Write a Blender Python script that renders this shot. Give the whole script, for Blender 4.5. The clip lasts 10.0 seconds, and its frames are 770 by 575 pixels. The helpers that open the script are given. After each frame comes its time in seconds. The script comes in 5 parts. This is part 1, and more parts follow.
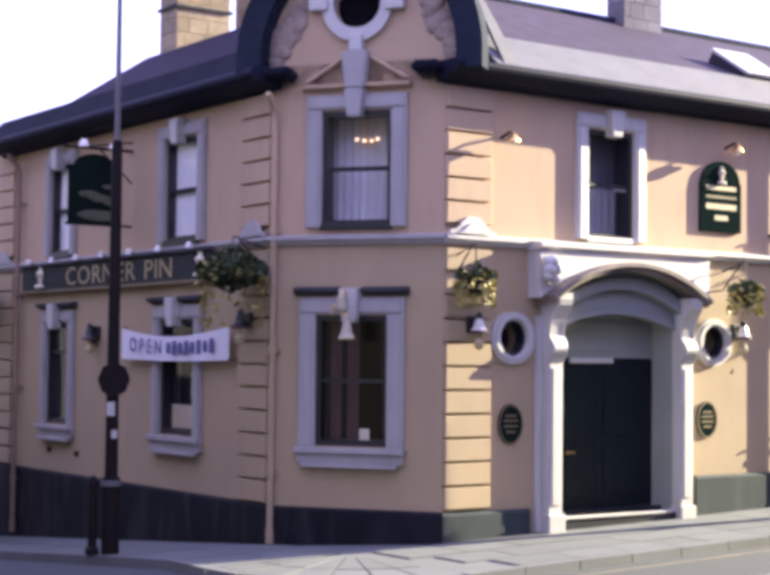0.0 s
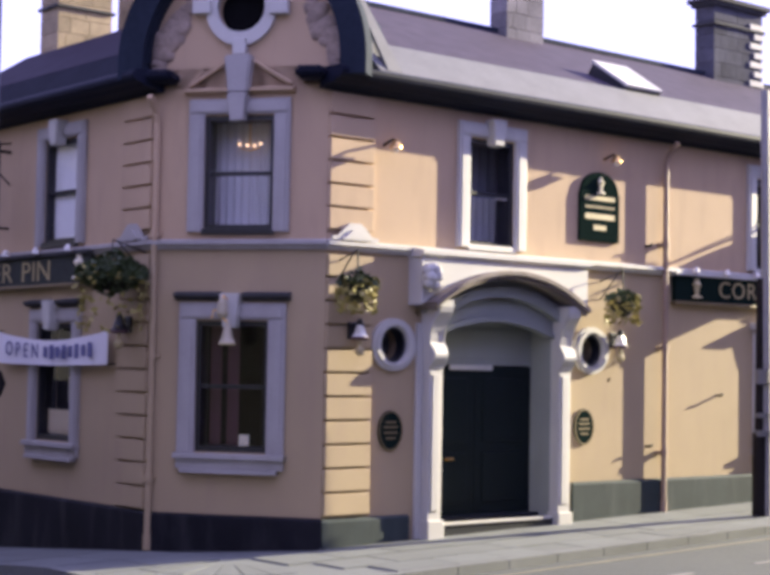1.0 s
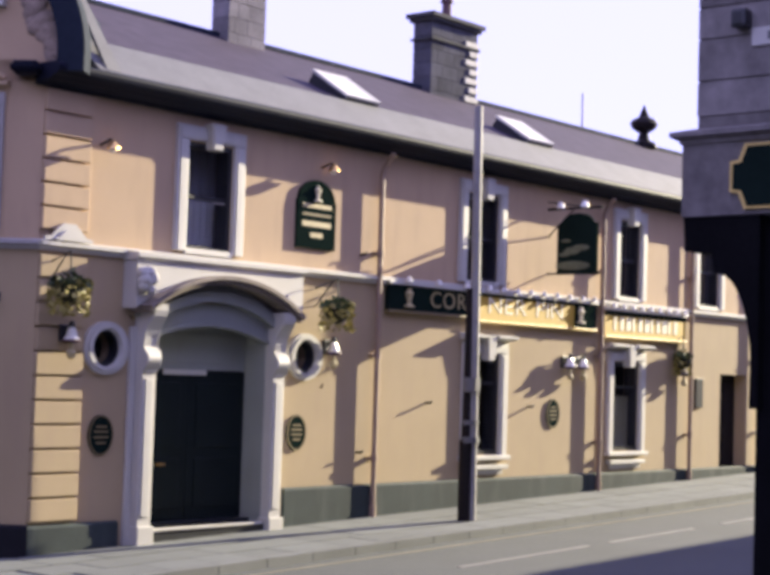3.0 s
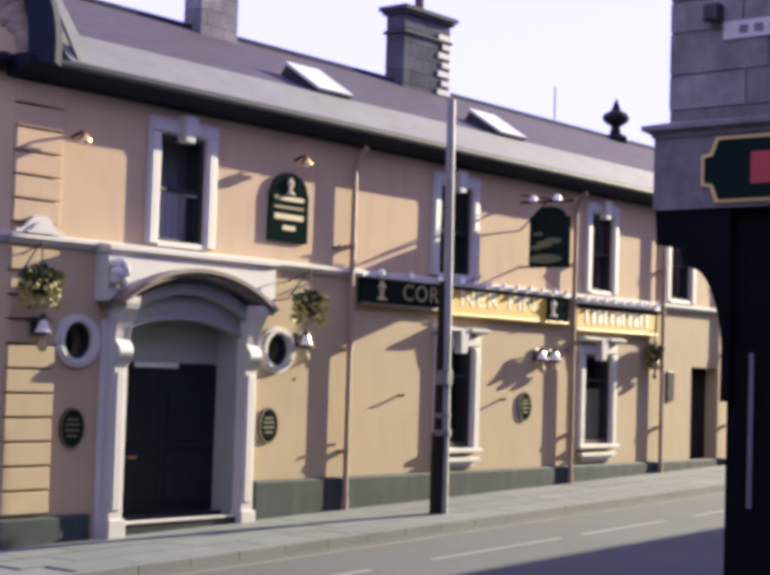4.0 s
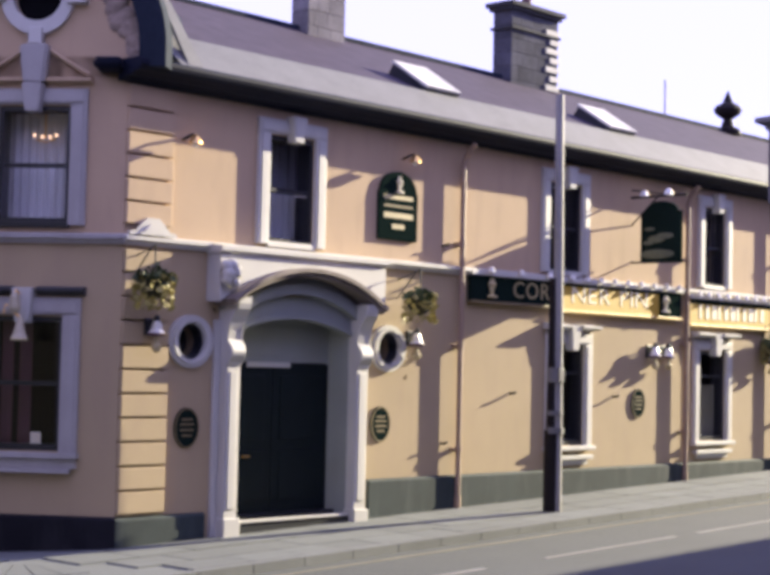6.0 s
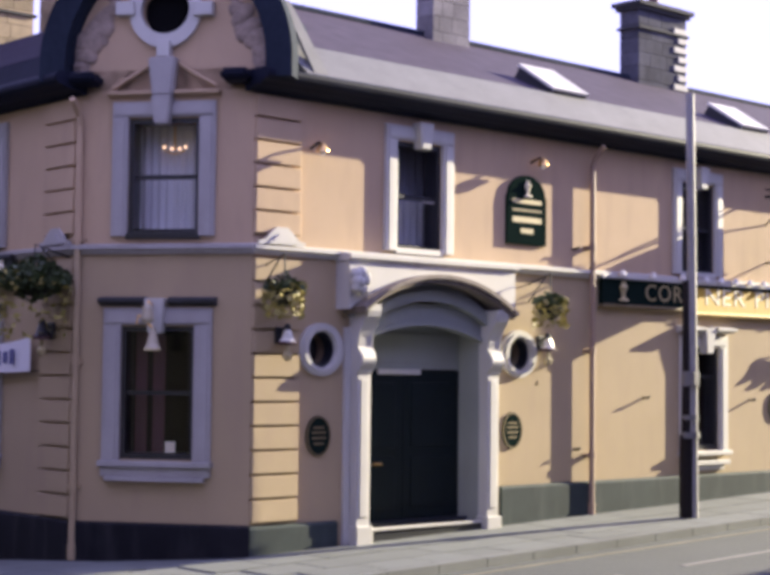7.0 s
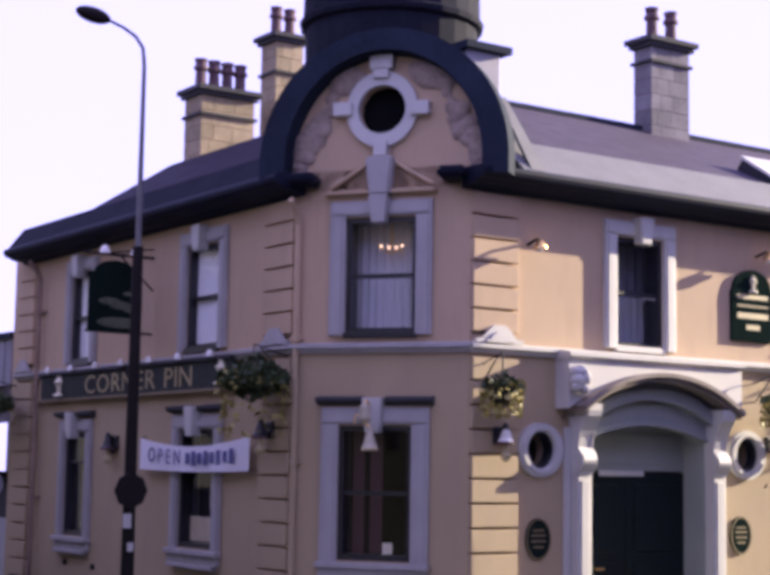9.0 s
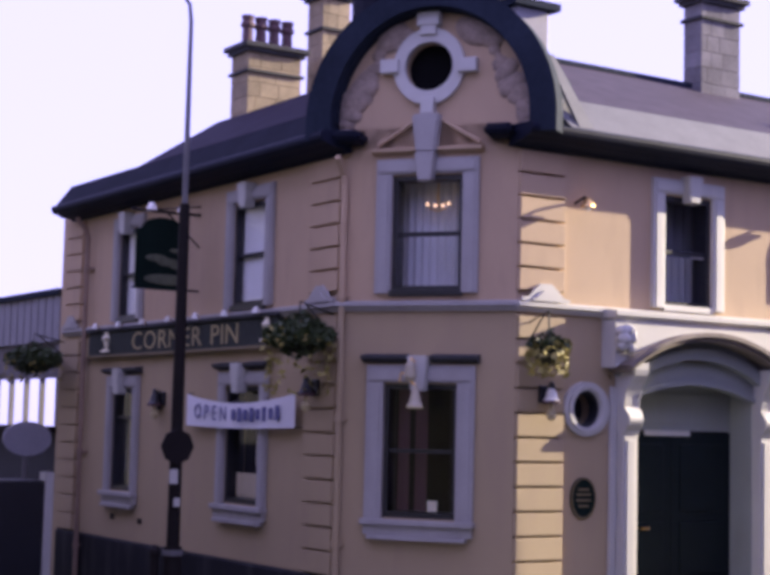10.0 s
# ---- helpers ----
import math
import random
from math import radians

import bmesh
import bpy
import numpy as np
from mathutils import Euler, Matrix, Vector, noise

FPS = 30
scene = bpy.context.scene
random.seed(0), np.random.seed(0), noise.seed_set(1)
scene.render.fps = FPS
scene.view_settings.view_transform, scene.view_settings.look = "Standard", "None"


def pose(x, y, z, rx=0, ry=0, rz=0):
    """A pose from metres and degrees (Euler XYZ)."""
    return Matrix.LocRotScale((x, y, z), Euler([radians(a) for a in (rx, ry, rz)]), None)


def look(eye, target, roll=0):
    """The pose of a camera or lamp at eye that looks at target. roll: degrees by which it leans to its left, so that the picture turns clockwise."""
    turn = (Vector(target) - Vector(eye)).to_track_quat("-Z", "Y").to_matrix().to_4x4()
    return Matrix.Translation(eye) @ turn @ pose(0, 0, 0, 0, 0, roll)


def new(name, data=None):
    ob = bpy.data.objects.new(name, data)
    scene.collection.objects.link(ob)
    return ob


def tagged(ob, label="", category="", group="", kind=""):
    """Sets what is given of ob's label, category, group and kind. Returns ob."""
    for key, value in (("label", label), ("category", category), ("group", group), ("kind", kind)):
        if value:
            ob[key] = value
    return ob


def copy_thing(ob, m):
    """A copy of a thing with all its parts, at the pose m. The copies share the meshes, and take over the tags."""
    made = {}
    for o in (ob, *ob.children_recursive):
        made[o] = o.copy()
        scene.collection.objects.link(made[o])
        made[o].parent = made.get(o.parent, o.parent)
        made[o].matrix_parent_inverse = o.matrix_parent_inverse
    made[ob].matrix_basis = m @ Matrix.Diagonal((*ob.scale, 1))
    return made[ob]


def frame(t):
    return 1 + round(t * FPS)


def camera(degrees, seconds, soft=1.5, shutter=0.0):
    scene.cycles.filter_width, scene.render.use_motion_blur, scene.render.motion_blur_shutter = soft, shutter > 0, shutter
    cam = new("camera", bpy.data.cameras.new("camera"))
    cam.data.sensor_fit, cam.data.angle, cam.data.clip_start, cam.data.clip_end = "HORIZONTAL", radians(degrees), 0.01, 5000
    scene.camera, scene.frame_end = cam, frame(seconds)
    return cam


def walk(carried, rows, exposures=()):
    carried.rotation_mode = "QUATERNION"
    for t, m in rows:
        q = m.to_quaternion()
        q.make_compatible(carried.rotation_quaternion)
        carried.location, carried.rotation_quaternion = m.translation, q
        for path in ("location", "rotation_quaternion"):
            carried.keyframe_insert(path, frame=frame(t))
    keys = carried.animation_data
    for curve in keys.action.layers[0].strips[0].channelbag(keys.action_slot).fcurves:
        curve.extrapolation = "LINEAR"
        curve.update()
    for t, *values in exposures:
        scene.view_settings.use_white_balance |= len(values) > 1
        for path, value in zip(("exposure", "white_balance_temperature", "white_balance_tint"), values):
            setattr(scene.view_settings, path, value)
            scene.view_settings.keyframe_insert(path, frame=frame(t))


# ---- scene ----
cam = camera(27.45, 10.0, soft=4.4)
EYE = (-11.955, -17.5, 2.35)
# seconds, heading, pitch, lean, metres stepped towards the corner
ROWS = [
    (0.0, -35.483, 2.594, 0.612, 0.00),
    (0.5, -37.303, 2.706, 0.808, 0.00),
    (1.0, -39.789, 2.876, 1.016, 0.00),
    (1.5, -42.511, 3.052, 1.199, 0.00),
    (2.0, -45.233, 3.184, 1.394, 0.00),
    (2.5, -47.959, 3.268, 1.575, 0.00),
    (3.0, -50.095, 3.322, 1.762, 0.00),
    (4.5, -51.144, 3.086, 1.782, 0.00),
    (5.0, -50.588, 3.007, 1.678, 0.00),
    (6.5, -44.812, 2.943, 0.978, 0.08),
    (7.0, -42.471, 3.082, 0.594, 0.16),
    (7.5, -40.163, 3.682, 0.493, 0.28),
    (8.0, -37.973, 4.748, 0.666, 0.40),
    (8.5, -36.103, 5.956, 0.853, 0.45),
    (9.0, -34.565, 6.615, 0.915, 0.48),
    (9.5, -33.456, 6.236, 1.104, 0.49),
    (10.0, -32.913, 5.064, 1.358, 0.51),
]
AHEAD = Vector((13.0, 19.0, 0.0)).normalized()
walk(cam, [(t, pose(*(Vector(EYE) + AHEAD * step), 90 + pitch, 0, yaw) @ pose(0, 0, 0, 0, 0, lean)) for t, yaw, pitch, lean, step in ROWS],
     exposures=[(0.0, 2.5, 5400, 22), (0.5, 2.35, 5400, 22), (2.0, 1.86, 5400, 22), (7.0, 2.0, 5400, 22), (8.5, 2.2, 5350, 25), (9.0, 1.93, 5350, 31), (10.0, 1.86, 5350, 31)])

# ---- world and sun ----
SUN_TO = Vector((5.6, -1.0, 1.80)).normalized()
world = bpy.data.worlds.new("world")
scene.world = world
world.use_nodes = True
sky = world.node_tree.nodes.new("ShaderNodeTexSky")
sky.sky_type, sky.sun_disc = "NISHITA", False
sky.sun_elevation = math.asin(SUN_TO.z)
sky.sun_rotation = math.atan2(SUN_TO.x, SUN_TO.y)
sky.air_density, sky.dust_density, sky.ozone_density = 1.2, 0.4, 2.0
bg = world.node_tree.nodes["Background"]
bg.inputs["Strength"].default_value = 0.005
world.node_tree.links.new(sky.outputs[0], bg.inputs["Color"])
# bright milky haze over the clear sky
haze = world.node_tree.nodes.new("ShaderNodeBackground")
haze.inputs["Color"].default_value, haze.inputs["Strength"].default_value = (1.06, 0.95, 1.5, 1), 0.245
both = world.node_tree.nodes.new("ShaderNodeAddShader")
world.node_tree.links.new(bg.outputs[0], both.inputs[0])
world.node_tree.links.new(haze.outputs[0], both.inputs[1])
world.node_tree.links.new(both.outputs[0], world.node_tree.nodes["World Output"].inputs["Surface"])
sun = new("sun", bpy.data.lights.new("sun", "SUN"))
sun.data.energy, sun.data.angle, sun.data.color = 4.7, radians(0.5), (1.0, 0.84, 0.45)
sun.matrix_world = look((30, -20, 25), Vector((30, -20, 25)) - SUN_TO)


# ---- materials ----
def material(name, colour, rough=0.7, metal=0.0, vary=0.12, grain=25.0, patch=1.3, bump=0.15, spec=0.5, stain=None, stain_amount=0.3,
             stretch=(1, 1, 1), random_tint=0.0, lower=None):
    """A painted, stone or metal surface with variation at two scales."""
    m = bpy.data.materials.new(name)
    m.use_nodes = True
    nt = m.node_tree
    n, l = nt.nodes, nt.links
    bsdf = n["Principled BSDF"]
    bsdf.inputs["Roughness"].default_value = rough
    bsdf.inputs["Metallic"].default_value = metal
    bsdf.inputs["Specular IOR Level"].default_value = spec
    co = n.new("ShaderNodeTexCoord")
    mp = n.new("ShaderNodeMapping")
    mp.inputs["Scale"].default_value = stretch
    geo = n.new("ShaderNodeNewGeometry")
    l.new(geo.outputs["Position"], mp.inputs["Vector"])
    big = n.new("ShaderNodeTexNoise")
    big.inputs["Scale"].default_value, big.inputs["Detail"].default_value = patch, 5
    fine = n.new("ShaderNodeTexNoise")
    fine.inputs["Scale"].default_value, fine.inputs["Detail"].default_value = grain, 6
    l.new(mp.outputs[0], big.inputs["Vector"])
    l.new(mp.outputs[0], fine.inputs["Vector"])
    add = n.new("ShaderNodeMath")
    add.operation = "MULTIPLY_ADD"
    add.inputs[1].default_value = 0.6
    l.new(big.outputs["Fac"], add.inputs[0])
    half = n.new("ShaderNodeMath")
    half.operation = "MULTIPLY"
    half.inputs[1].default_value = 0.4
    l.new(fine.outputs["Fac"], half.inputs[0])
    l.new(half.outputs[0], add.inputs[2])
    ramp = n.new("ShaderNodeValToRGB")
    lo = [c * (1 - vary) for c in colour]
    hi = [min(1.0, c * (1 + vary)) for c in colour]
    ramp.color_ramp.elements[0].position, ramp.color_ramp.elements[1].position = 0.3, 0.7
    ramp.color_ramp.elements[0].color, ramp.color_ramp.elements[1].color = (*lo, 1), (*hi, 1)
    l.new(add.outputs[0], ramp.inputs[0])
    out = ramp.outputs[0]
    if lower:
        # a darker, greener colour below the string course
        xyz, below, two = n.new("ShaderNodeSeparateXYZ"), n.new("ShaderNodeMath"), n.new("ShaderNodeMix")
        below.operation, below.inputs[1].default_value = "LESS_THAN", STRING
        two.data_type, two.blend_type = "RGBA", "MULTIPLY"
        l.new(geo.outputs["Position"], xyz.inputs[0])
        l.new(xyz.outputs["Z"], below.inputs[0])
        l.new(below.outputs[0], two.inputs["Factor"])
        l.new(out, two.inputs["A"])
        two.inputs["B"].default_value = (*[b / a for a, b in zip(colour, lower)], 1)
        out = two.outputs["Result"]
    if stain:
        st = n.new("ShaderNodeTexNoise")
        st.inputs["Scale"].default_value, st.inputs["Detail"].default_value = 2.2, 8
        smap = n.new("ShaderNodeMapping")
        smap.inputs["Scale"].default_value = (1.6, 1.6, 0.35)
        l.new(geo.outputs["Position"], smap.inputs["Vector"])
        l.new(smap.outputs[0], st.inputs["Vector"])
        sr = n.new("ShaderNodeMapRange")
        sr.inputs["From Min"].default_value, sr.inputs["From Max"].default_value = 0.5, 0.75
        sr.inputs["To Max"].default_value = stain_amount
        l.new(st.outputs["Fac"], sr.inputs["Value"])
        mix = n.new("ShaderNodeMix")
        mix.data_type = "RGBA"
        l.new(sr.outputs[0], mix.inputs["Factor"])
        l.new(out, mix.inputs["A"])
        mix.inputs["B"].default_value = (*stain, 1)
        out = mix.outputs["Result"]
    if random_tint:
        info = n.new("ShaderNodeObjectInfo")
        hsv = n.new("ShaderNodeHueSaturation")
        mr = n.new("ShaderNodeMapRange")
        mr.inputs["To Min"].default_value, mr.inputs["To Max"].default_value = 1 - random_tint, 1 + random_tint
        l.new(info.outputs["Random"], mr.inputs["Value"])
        l.new(mr.outputs[0], hsv.inputs["Value"])
        l.new(out, hsv.inputs["Color"])
        out = hsv.outputs[0]
    l.new(out, bsdf.inputs["Base Color"])
    if bump:
        bp = n.new("ShaderNodeBump")
        bp.inputs["Strength"].default_value, bp.inputs["Distance"].default_value = bump, 0.02
        l.new(add.outputs[0], bp.inputs["Height"])
        l.new(bp.outputs[0], bsdf.inputs["Normal"])
    return m


def glass_material(name, tint=(1, 1, 1)):
    m = bpy.data.materials.new(name)
    m.use_nodes = True
    n, l = m.node_tree.nodes, m.node_tree.links
    n.remove(n["Principled BSDF"])
    tr, gl, mix = n.new("ShaderNodeBsdfTransparent"), n.new("ShaderNodeBsdfGlossy"), n.new("ShaderNodeMixShader")
    lw, pw, fr = n.new("ShaderNodeLayerWeight"), n.new("ShaderNodeMath"), n.new("ShaderNodeMath")
    lw.inputs["Blend"].default_value = 0.5
    pw.operation, pw.inputs[1].default_value = "POWER", 4.0
    fr.operation, fr.inputs[1].default_value, fr.inputs[2].default_value = "MULTIPLY_ADD", 0.8, 0.016
    l.new(lw.outputs["Facing"], pw.inputs[0])
    l.new(pw.outputs[0], fr.inputs[0])
    tr.inputs["Color"].default_value = (*tint, 1)
    gl.inputs["Roughness"].default_value = 0.02
    l.new(fr.outputs[0], mix.inputs[0])
    l.new(tr.outputs[0], mix.inputs[1])
    l.new(gl.outputs[0], mix.inputs[2])
    l.new(mix.outputs[0], n["Material Output"].inputs["Surface"])
    return m


def glow(name, colour, strength):
    m = bpy.data.materials.new(name)
    m.use_nodes = True
    b = m.node_tree.nodes["Principled BSDF"]
    b.inputs["Base Color"].default_value = (*colour, 1)
    b.inputs["Emission Color"].default_value = (*colour, 1)
    b.inputs["Emission Strength"].default_value = strength
    return m


STRING = 4.08
RENDER = material("peach_render", (0.478, 0.35, 0.219), 0.85, lower=(0.395, 0.306, 0.18), vary=0.07, grain=60, patch=0.9, bump=0.25, stain=(0.34, 0.25, 0.17), stain_amount=0.35)
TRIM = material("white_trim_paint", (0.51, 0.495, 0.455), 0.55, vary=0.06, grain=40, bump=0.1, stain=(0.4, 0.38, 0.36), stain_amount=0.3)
# darker copy of the grey plinth paint for the fronts in shade
SHADEPLINTH = material("shaded_plinth_paint", (0.014, 0.014, 0.018), 0.75, spec=0.12, vary=0.35, grain=30, bump=0.3, stain=(0.06, 0.06, 0.06), stain_amount=0.5)
# greyer copy of the white trim, with shade put into the colour
SHADETRIM = material("shade_grey_trim_paint", (0.37, 0.35, 0.335), 0.7, vary=0.12, grain=30, bump=0.15, stain=(0.27, 0.25, 0.23), stain_amount=0.4)
PIPEPAINT = material("brown_pipe_paint", (0.26, 0.18, 0.13), 0.6, vary=0.2, grain=20, bump=0.1)
PLINTH = material("grey_plinth_paint", (0.040, 0.052, 0.052), 0.8, vary=0.25, grain=30, bump=0.3, spec=0.2, stain=(0.12, 0.13, 0.125), stain_amount=0.4)
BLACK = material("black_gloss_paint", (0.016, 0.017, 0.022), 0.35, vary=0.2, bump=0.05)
DOORPAINT = material("bottle_green_door_paint", (0.006, 0.011, 0.012), 0.5, vary=0.3, bump=0.05, spec=0.2)
SHOPBLACK = material("deep_shade_black", (0.006, 0.006, 0.007), 0.9, vary=0.4, bump=0.1, spec=0.05)
GUTTER = material("black_painted_cornice", (0.012, 0.014, 0.027), 0.6, vary=0.3, bump=0.1, spec=0.08)
LEAD = material("weathered_lead", (0.25, 0.24, 0.27), 0.65, vary=0.15, grain=18, patch=2, bump=0.1)
DARKLEAD = material("dark_lead_roofing", (0.022, 0.028, 0.042), 0.75, vary=0.3, grain=12, bump=0.15, spec=0.04)
# lead with shade put into its colour
BLACKLEAD = material("shade_black_lead", (0.014, 0.015, 0.024), 0.8, vary=0.35, grain=12, bump=0.15, spec=0.05)
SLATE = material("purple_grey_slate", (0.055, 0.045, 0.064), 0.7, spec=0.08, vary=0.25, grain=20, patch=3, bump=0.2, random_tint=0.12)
# darker copy of the slate, with the west slope's shade in its colour
SHADESLATE = material("shaded_slate", (0.024, 0.019, 0.031), 0.8, spec=0.05, vary=0.35, grain=20, patch=3, bump=0.2)
STONE = material("buff_sandstone", (0.29, 0.23, 0.14), 0.9, vary=0.25, grain=14, patch=4, bump=0.5, random_tint=0.2)
CARVED = material("carved_stone_relief", (0.30, 0.235, 0.185), 0.9, vary=0.4, grain=18, patch=5, bump=0.6)
GREYSTONE = material("sooty_grey_stone", (0.19, 0.178, 0.182), 0.95, spec=0.1, vary=0.3, grain=16, patch=3, bump=0.5, random_tint=0.2)
SOOTSTONE = material("sooty_chimney_stone", (0.07, 0.07, 0.085), 0.95, spec=0.1, vary=0.35, grain=16, patch=3, bump=0.5, random_tint=0.25)
DARKROW = material("near_black_stone", (0.042, 0.042, 0.045), 0.95, vary=0.25, grain=6, patch=1, bump=0.4)
ASPHALT = material("worn_asphalt", (0.054, 0.060, 0.062), 0.9, vary=0.18, grain=90, patch=0.5, bump=0.35)
FLAG = material("paving_flag", (0.125, 0.136, 0.132), 0.85, vary=0.12, grain=40, patch=1.5, bump=0.3, random_tint=0.1)
KERB = material("granite_kerb", (0.14, 0.148, 0.145), 0.8, vary=0.2, grain=80, bump=0.3, random_tint=0.08)
YELLOW = material("yellow_board_paint", (0.52, 0.34, 0.03), 0.5, vary=0.05, bump=0.05)
CREAM = material("cream_lettering", (0.78, 0.72, 0.52), 0.5, vary=0.04, bump=0.0)
FADEDGOLD = material("faded_gold_paint", (0.46, 0.39, 0.21), 0.6, vary=0.2, grain=30, bump=0.0)
WORNGOLD = material("worn_gold_paint", (0.33, 0.27, 0.12), 0.6, vary=0.3, grain=30, bump=0.0)
FADEDBOARD = material("faded_grey_green_board", (0.045, 0.05, 0.045), 0.9, vary=0.3, grain=10, bump=0.05, spec=0.1)
DULLGOLD = material("dull_tarnished_gold", (0.16, 0.12, 0.05), 0.6, vary=0.3, grain=30, bump=0.0)
SIGNPAINT = material("dull_sign_picture_paint", (0.10, 0.11, 0.065), 0.7, vary=0.5, grain=12, bump=0.05)
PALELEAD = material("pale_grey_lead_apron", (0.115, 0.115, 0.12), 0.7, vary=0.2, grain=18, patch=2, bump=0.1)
# porch paint greyed to hold the shade under the hood
PORCHPAINT = material("shaded_porch_paint", (0.26, 0.275, 0.262), 0.6, vary=0.12, grain=30, bump=0.1, stain=(0.22, 0.22, 0.2), stain_amount=0.35)
BROWNHOOD = material("mottled_brown_hood_paint", (0.20, 0.165, 0.14), 0.8, vary=0.3, grain=14, bump=0.3, stain=(0.3, 0.28, 0.26), stain_amount=0.35)
SHOPSTONE = material("dark_sooty_shop_stone", (0.19, 0.175, 0.165), 0.95, spec=0.1, vary=0.35, grain=10, patch=3, bump=0.5, random_tint=0.3)
GOLD = material("gold_lettering", (0.65, 0.48, 0.14), 0.4, vary=0.05, bump=0.0)
SIGNGREEN = material("dark_green_sign_board", (0.010, 0.018, 0.015), 1.0, vary=0.2, bump=0.03, spec=0.0)
STEEL = material("grey_painted_steel", (0.13, 0.125, 0.13), 0.55, metal=0.0, vary=0.15, bump=0.1)
PALESTEEL = material("pale_grey_painted_steel", (0.24, 0.23, 0.23), 0.6, vary=0.2, grain=12, bump=0.1)
BROWN = material("brown_painted_iron", (0.015, 0.012, 0.012), 0.65, spec=0.12, vary=0.2, bump=0.1)
BRASS = material("brass", (0.75, 0.5, 0.2), 0.3, metal=1.0, vary=0.1, bump=0.0)
# near-black interior colour stands in for the dimness of the rooms
INNER = material("unlit_interior_dark", (0.03, 0.02, 0.018), 0.9, vary=0.2)
CURTAIN = material("white_net_curtain", (0.72, 0.72, 0.75), 0.9, vary=0.06, grain=30, bump=0.3, stretch=(6, 6, 0.6))
BLIND = material("white_blind_cloth", (0.85, 0.85, 0.86), 0.8, vary=0.02, bump=0.05)
POT = material("clay_chimney_pot", (0.10, 0.055, 0.06), 0.8, vary=0.2)
GLASS = glass_material("window_glass")
BANNERCLOTH = material("white_vinyl_banner", (0.75, 0.73, 0.78), 0.6, vary=0.03, bump=0.05)
BANNERINK = material("navy_banner_ink", (0.09, 0.09, 0.24), 0.6, vary=0.1, bump=0.0)
LEAF = material("green_leaves", (0.045, 0.068, 0.02), 0.6, vary=0.4, grain=60, bump=0.2, random_tint=0.3)
DRYLEAF = material("yellow_green_leaves", (0.28, 0.24, 0.06), 0.6, vary=0.4, grain=60, bump=0.2)
SOIL = material("dark_basket_moss", (0.02, 0.022, 0.014), 0.95, vary=0.4)
LAMPGLASS = material("white_opal_glass", (0.8, 0.78, 0.74), 0.25, vary=0.03, bump=0.0)
ROADPAINT = material("worn_white_road_paint", (0.19, 0.185, 0.175), 0.85, vary=0.35, grain=60, bump=0.2)


# ---- mesh helpers ----
def mesh_object(name, bm, mat):
    bmesh.ops.recalc_face_normals(bm, faces=bm.faces)
    me = bpy.data.meshes.new(name)
    bm.to_mesh(me)
    bm.free()
    me.materials.append(mat)
    return new(name, me)


def part(name, bm, mat, parent, label=""):
    ob = mesh_object(name, bm, mat)
    ob.parent = parent
    return tagged(ob, label)


def thing(name, label, category, m=Matrix.Identity(4), group="", kind=""):
    ob = new(name)
    ob.empty_display_size = 0.1
    ob.matrix_world = m
    return tagged(ob, label, category, group, kind)


def solo(name, bm, mat, label, category, m=Matrix.Identity(4), group="", kind=""):
    ob = mesh_object(name, bm, mat)
    ob.matrix_world = m
    return tagged(ob, label, category, group, kind)


def hexa(bm, c):
    """A box from its eight corners: lower four, upper four."""
    vs = [bm.verts.new(p) for p in c]
    for f in ((0, 1, 2, 3), (7, 6, 5, 4), (0, 4, 5, 1), (1, 5, 6, 2), (2, 6, 7, 3), (3, 7, 4, 0)):
        bm.faces.new([vs[i] for i in f])


def box(bm, u0, u1, d0, d1, z0, z1):
    hexa(bm, [(u0, d0, z0), (u1, d0, z0), (u1, d1, z0), (u0, d1, z0), (u0, d0, z1), (u1, d0, z1), (u1, d1, z1), (u0, d1, z1)])


def boxes(*args, bevel=0.0):
    bm = bmesh.new()
    for a in args:
        box(bm, *a)
    if bevel:
        bmesh.ops.bevel(bm, geom=bm.edges[:], offset=bevel, segments=2, affect="EDGES", profile=0.6)
    return bm


def profile(bm, pts, u0, u1):
    """A moulding: (d, z) points swept from u0 to u1."""
    a = [bm.verts.new((u0, d, z)) for d, z in pts]
    b = [bm.verts.new((u1, d, z)) for d, z in pts]
    n = len(pts)
    for i in range(n):
        bm.faces.new((a[i], a[(i + 1) % n], b[(i + 1) % n], b[i]))
    bm.faces.new(a[::-1])
    bm.faces.new(b)


def ring(bm, cu, cz, ri, ro, d0, d1, a0=0.0, a1=360.0, n=40):
    """A flat ring or arch band; ri and ro are (ru, rz)."""
    full = a1 - a0 >= 359.9
    k = n if full else n + 1
    rows = []
    for i in range(k):
        t = radians(a0 + (a1 - a0) * i / n)
        c, s = math.cos(t), math.sin(t)
        rows.append([bm.verts.new((cu + r[0] * c, d, cz + r[1] * s)) for r, d in ((ri, d0), (ro, d0), (ro, d1), (ri, d1))])
    for i in range(k if full else k - 1):
        p, q = rows[i], rows[(i + 1) % k]
        for j in range(4):
            bm.faces.new((p[j], p[(j + 1) % 4], q[(j + 1) % 4], q[j]))
    if not full:
        bm.faces.new(rows[0][::-1])
        bm.faces.new(rows[-1])


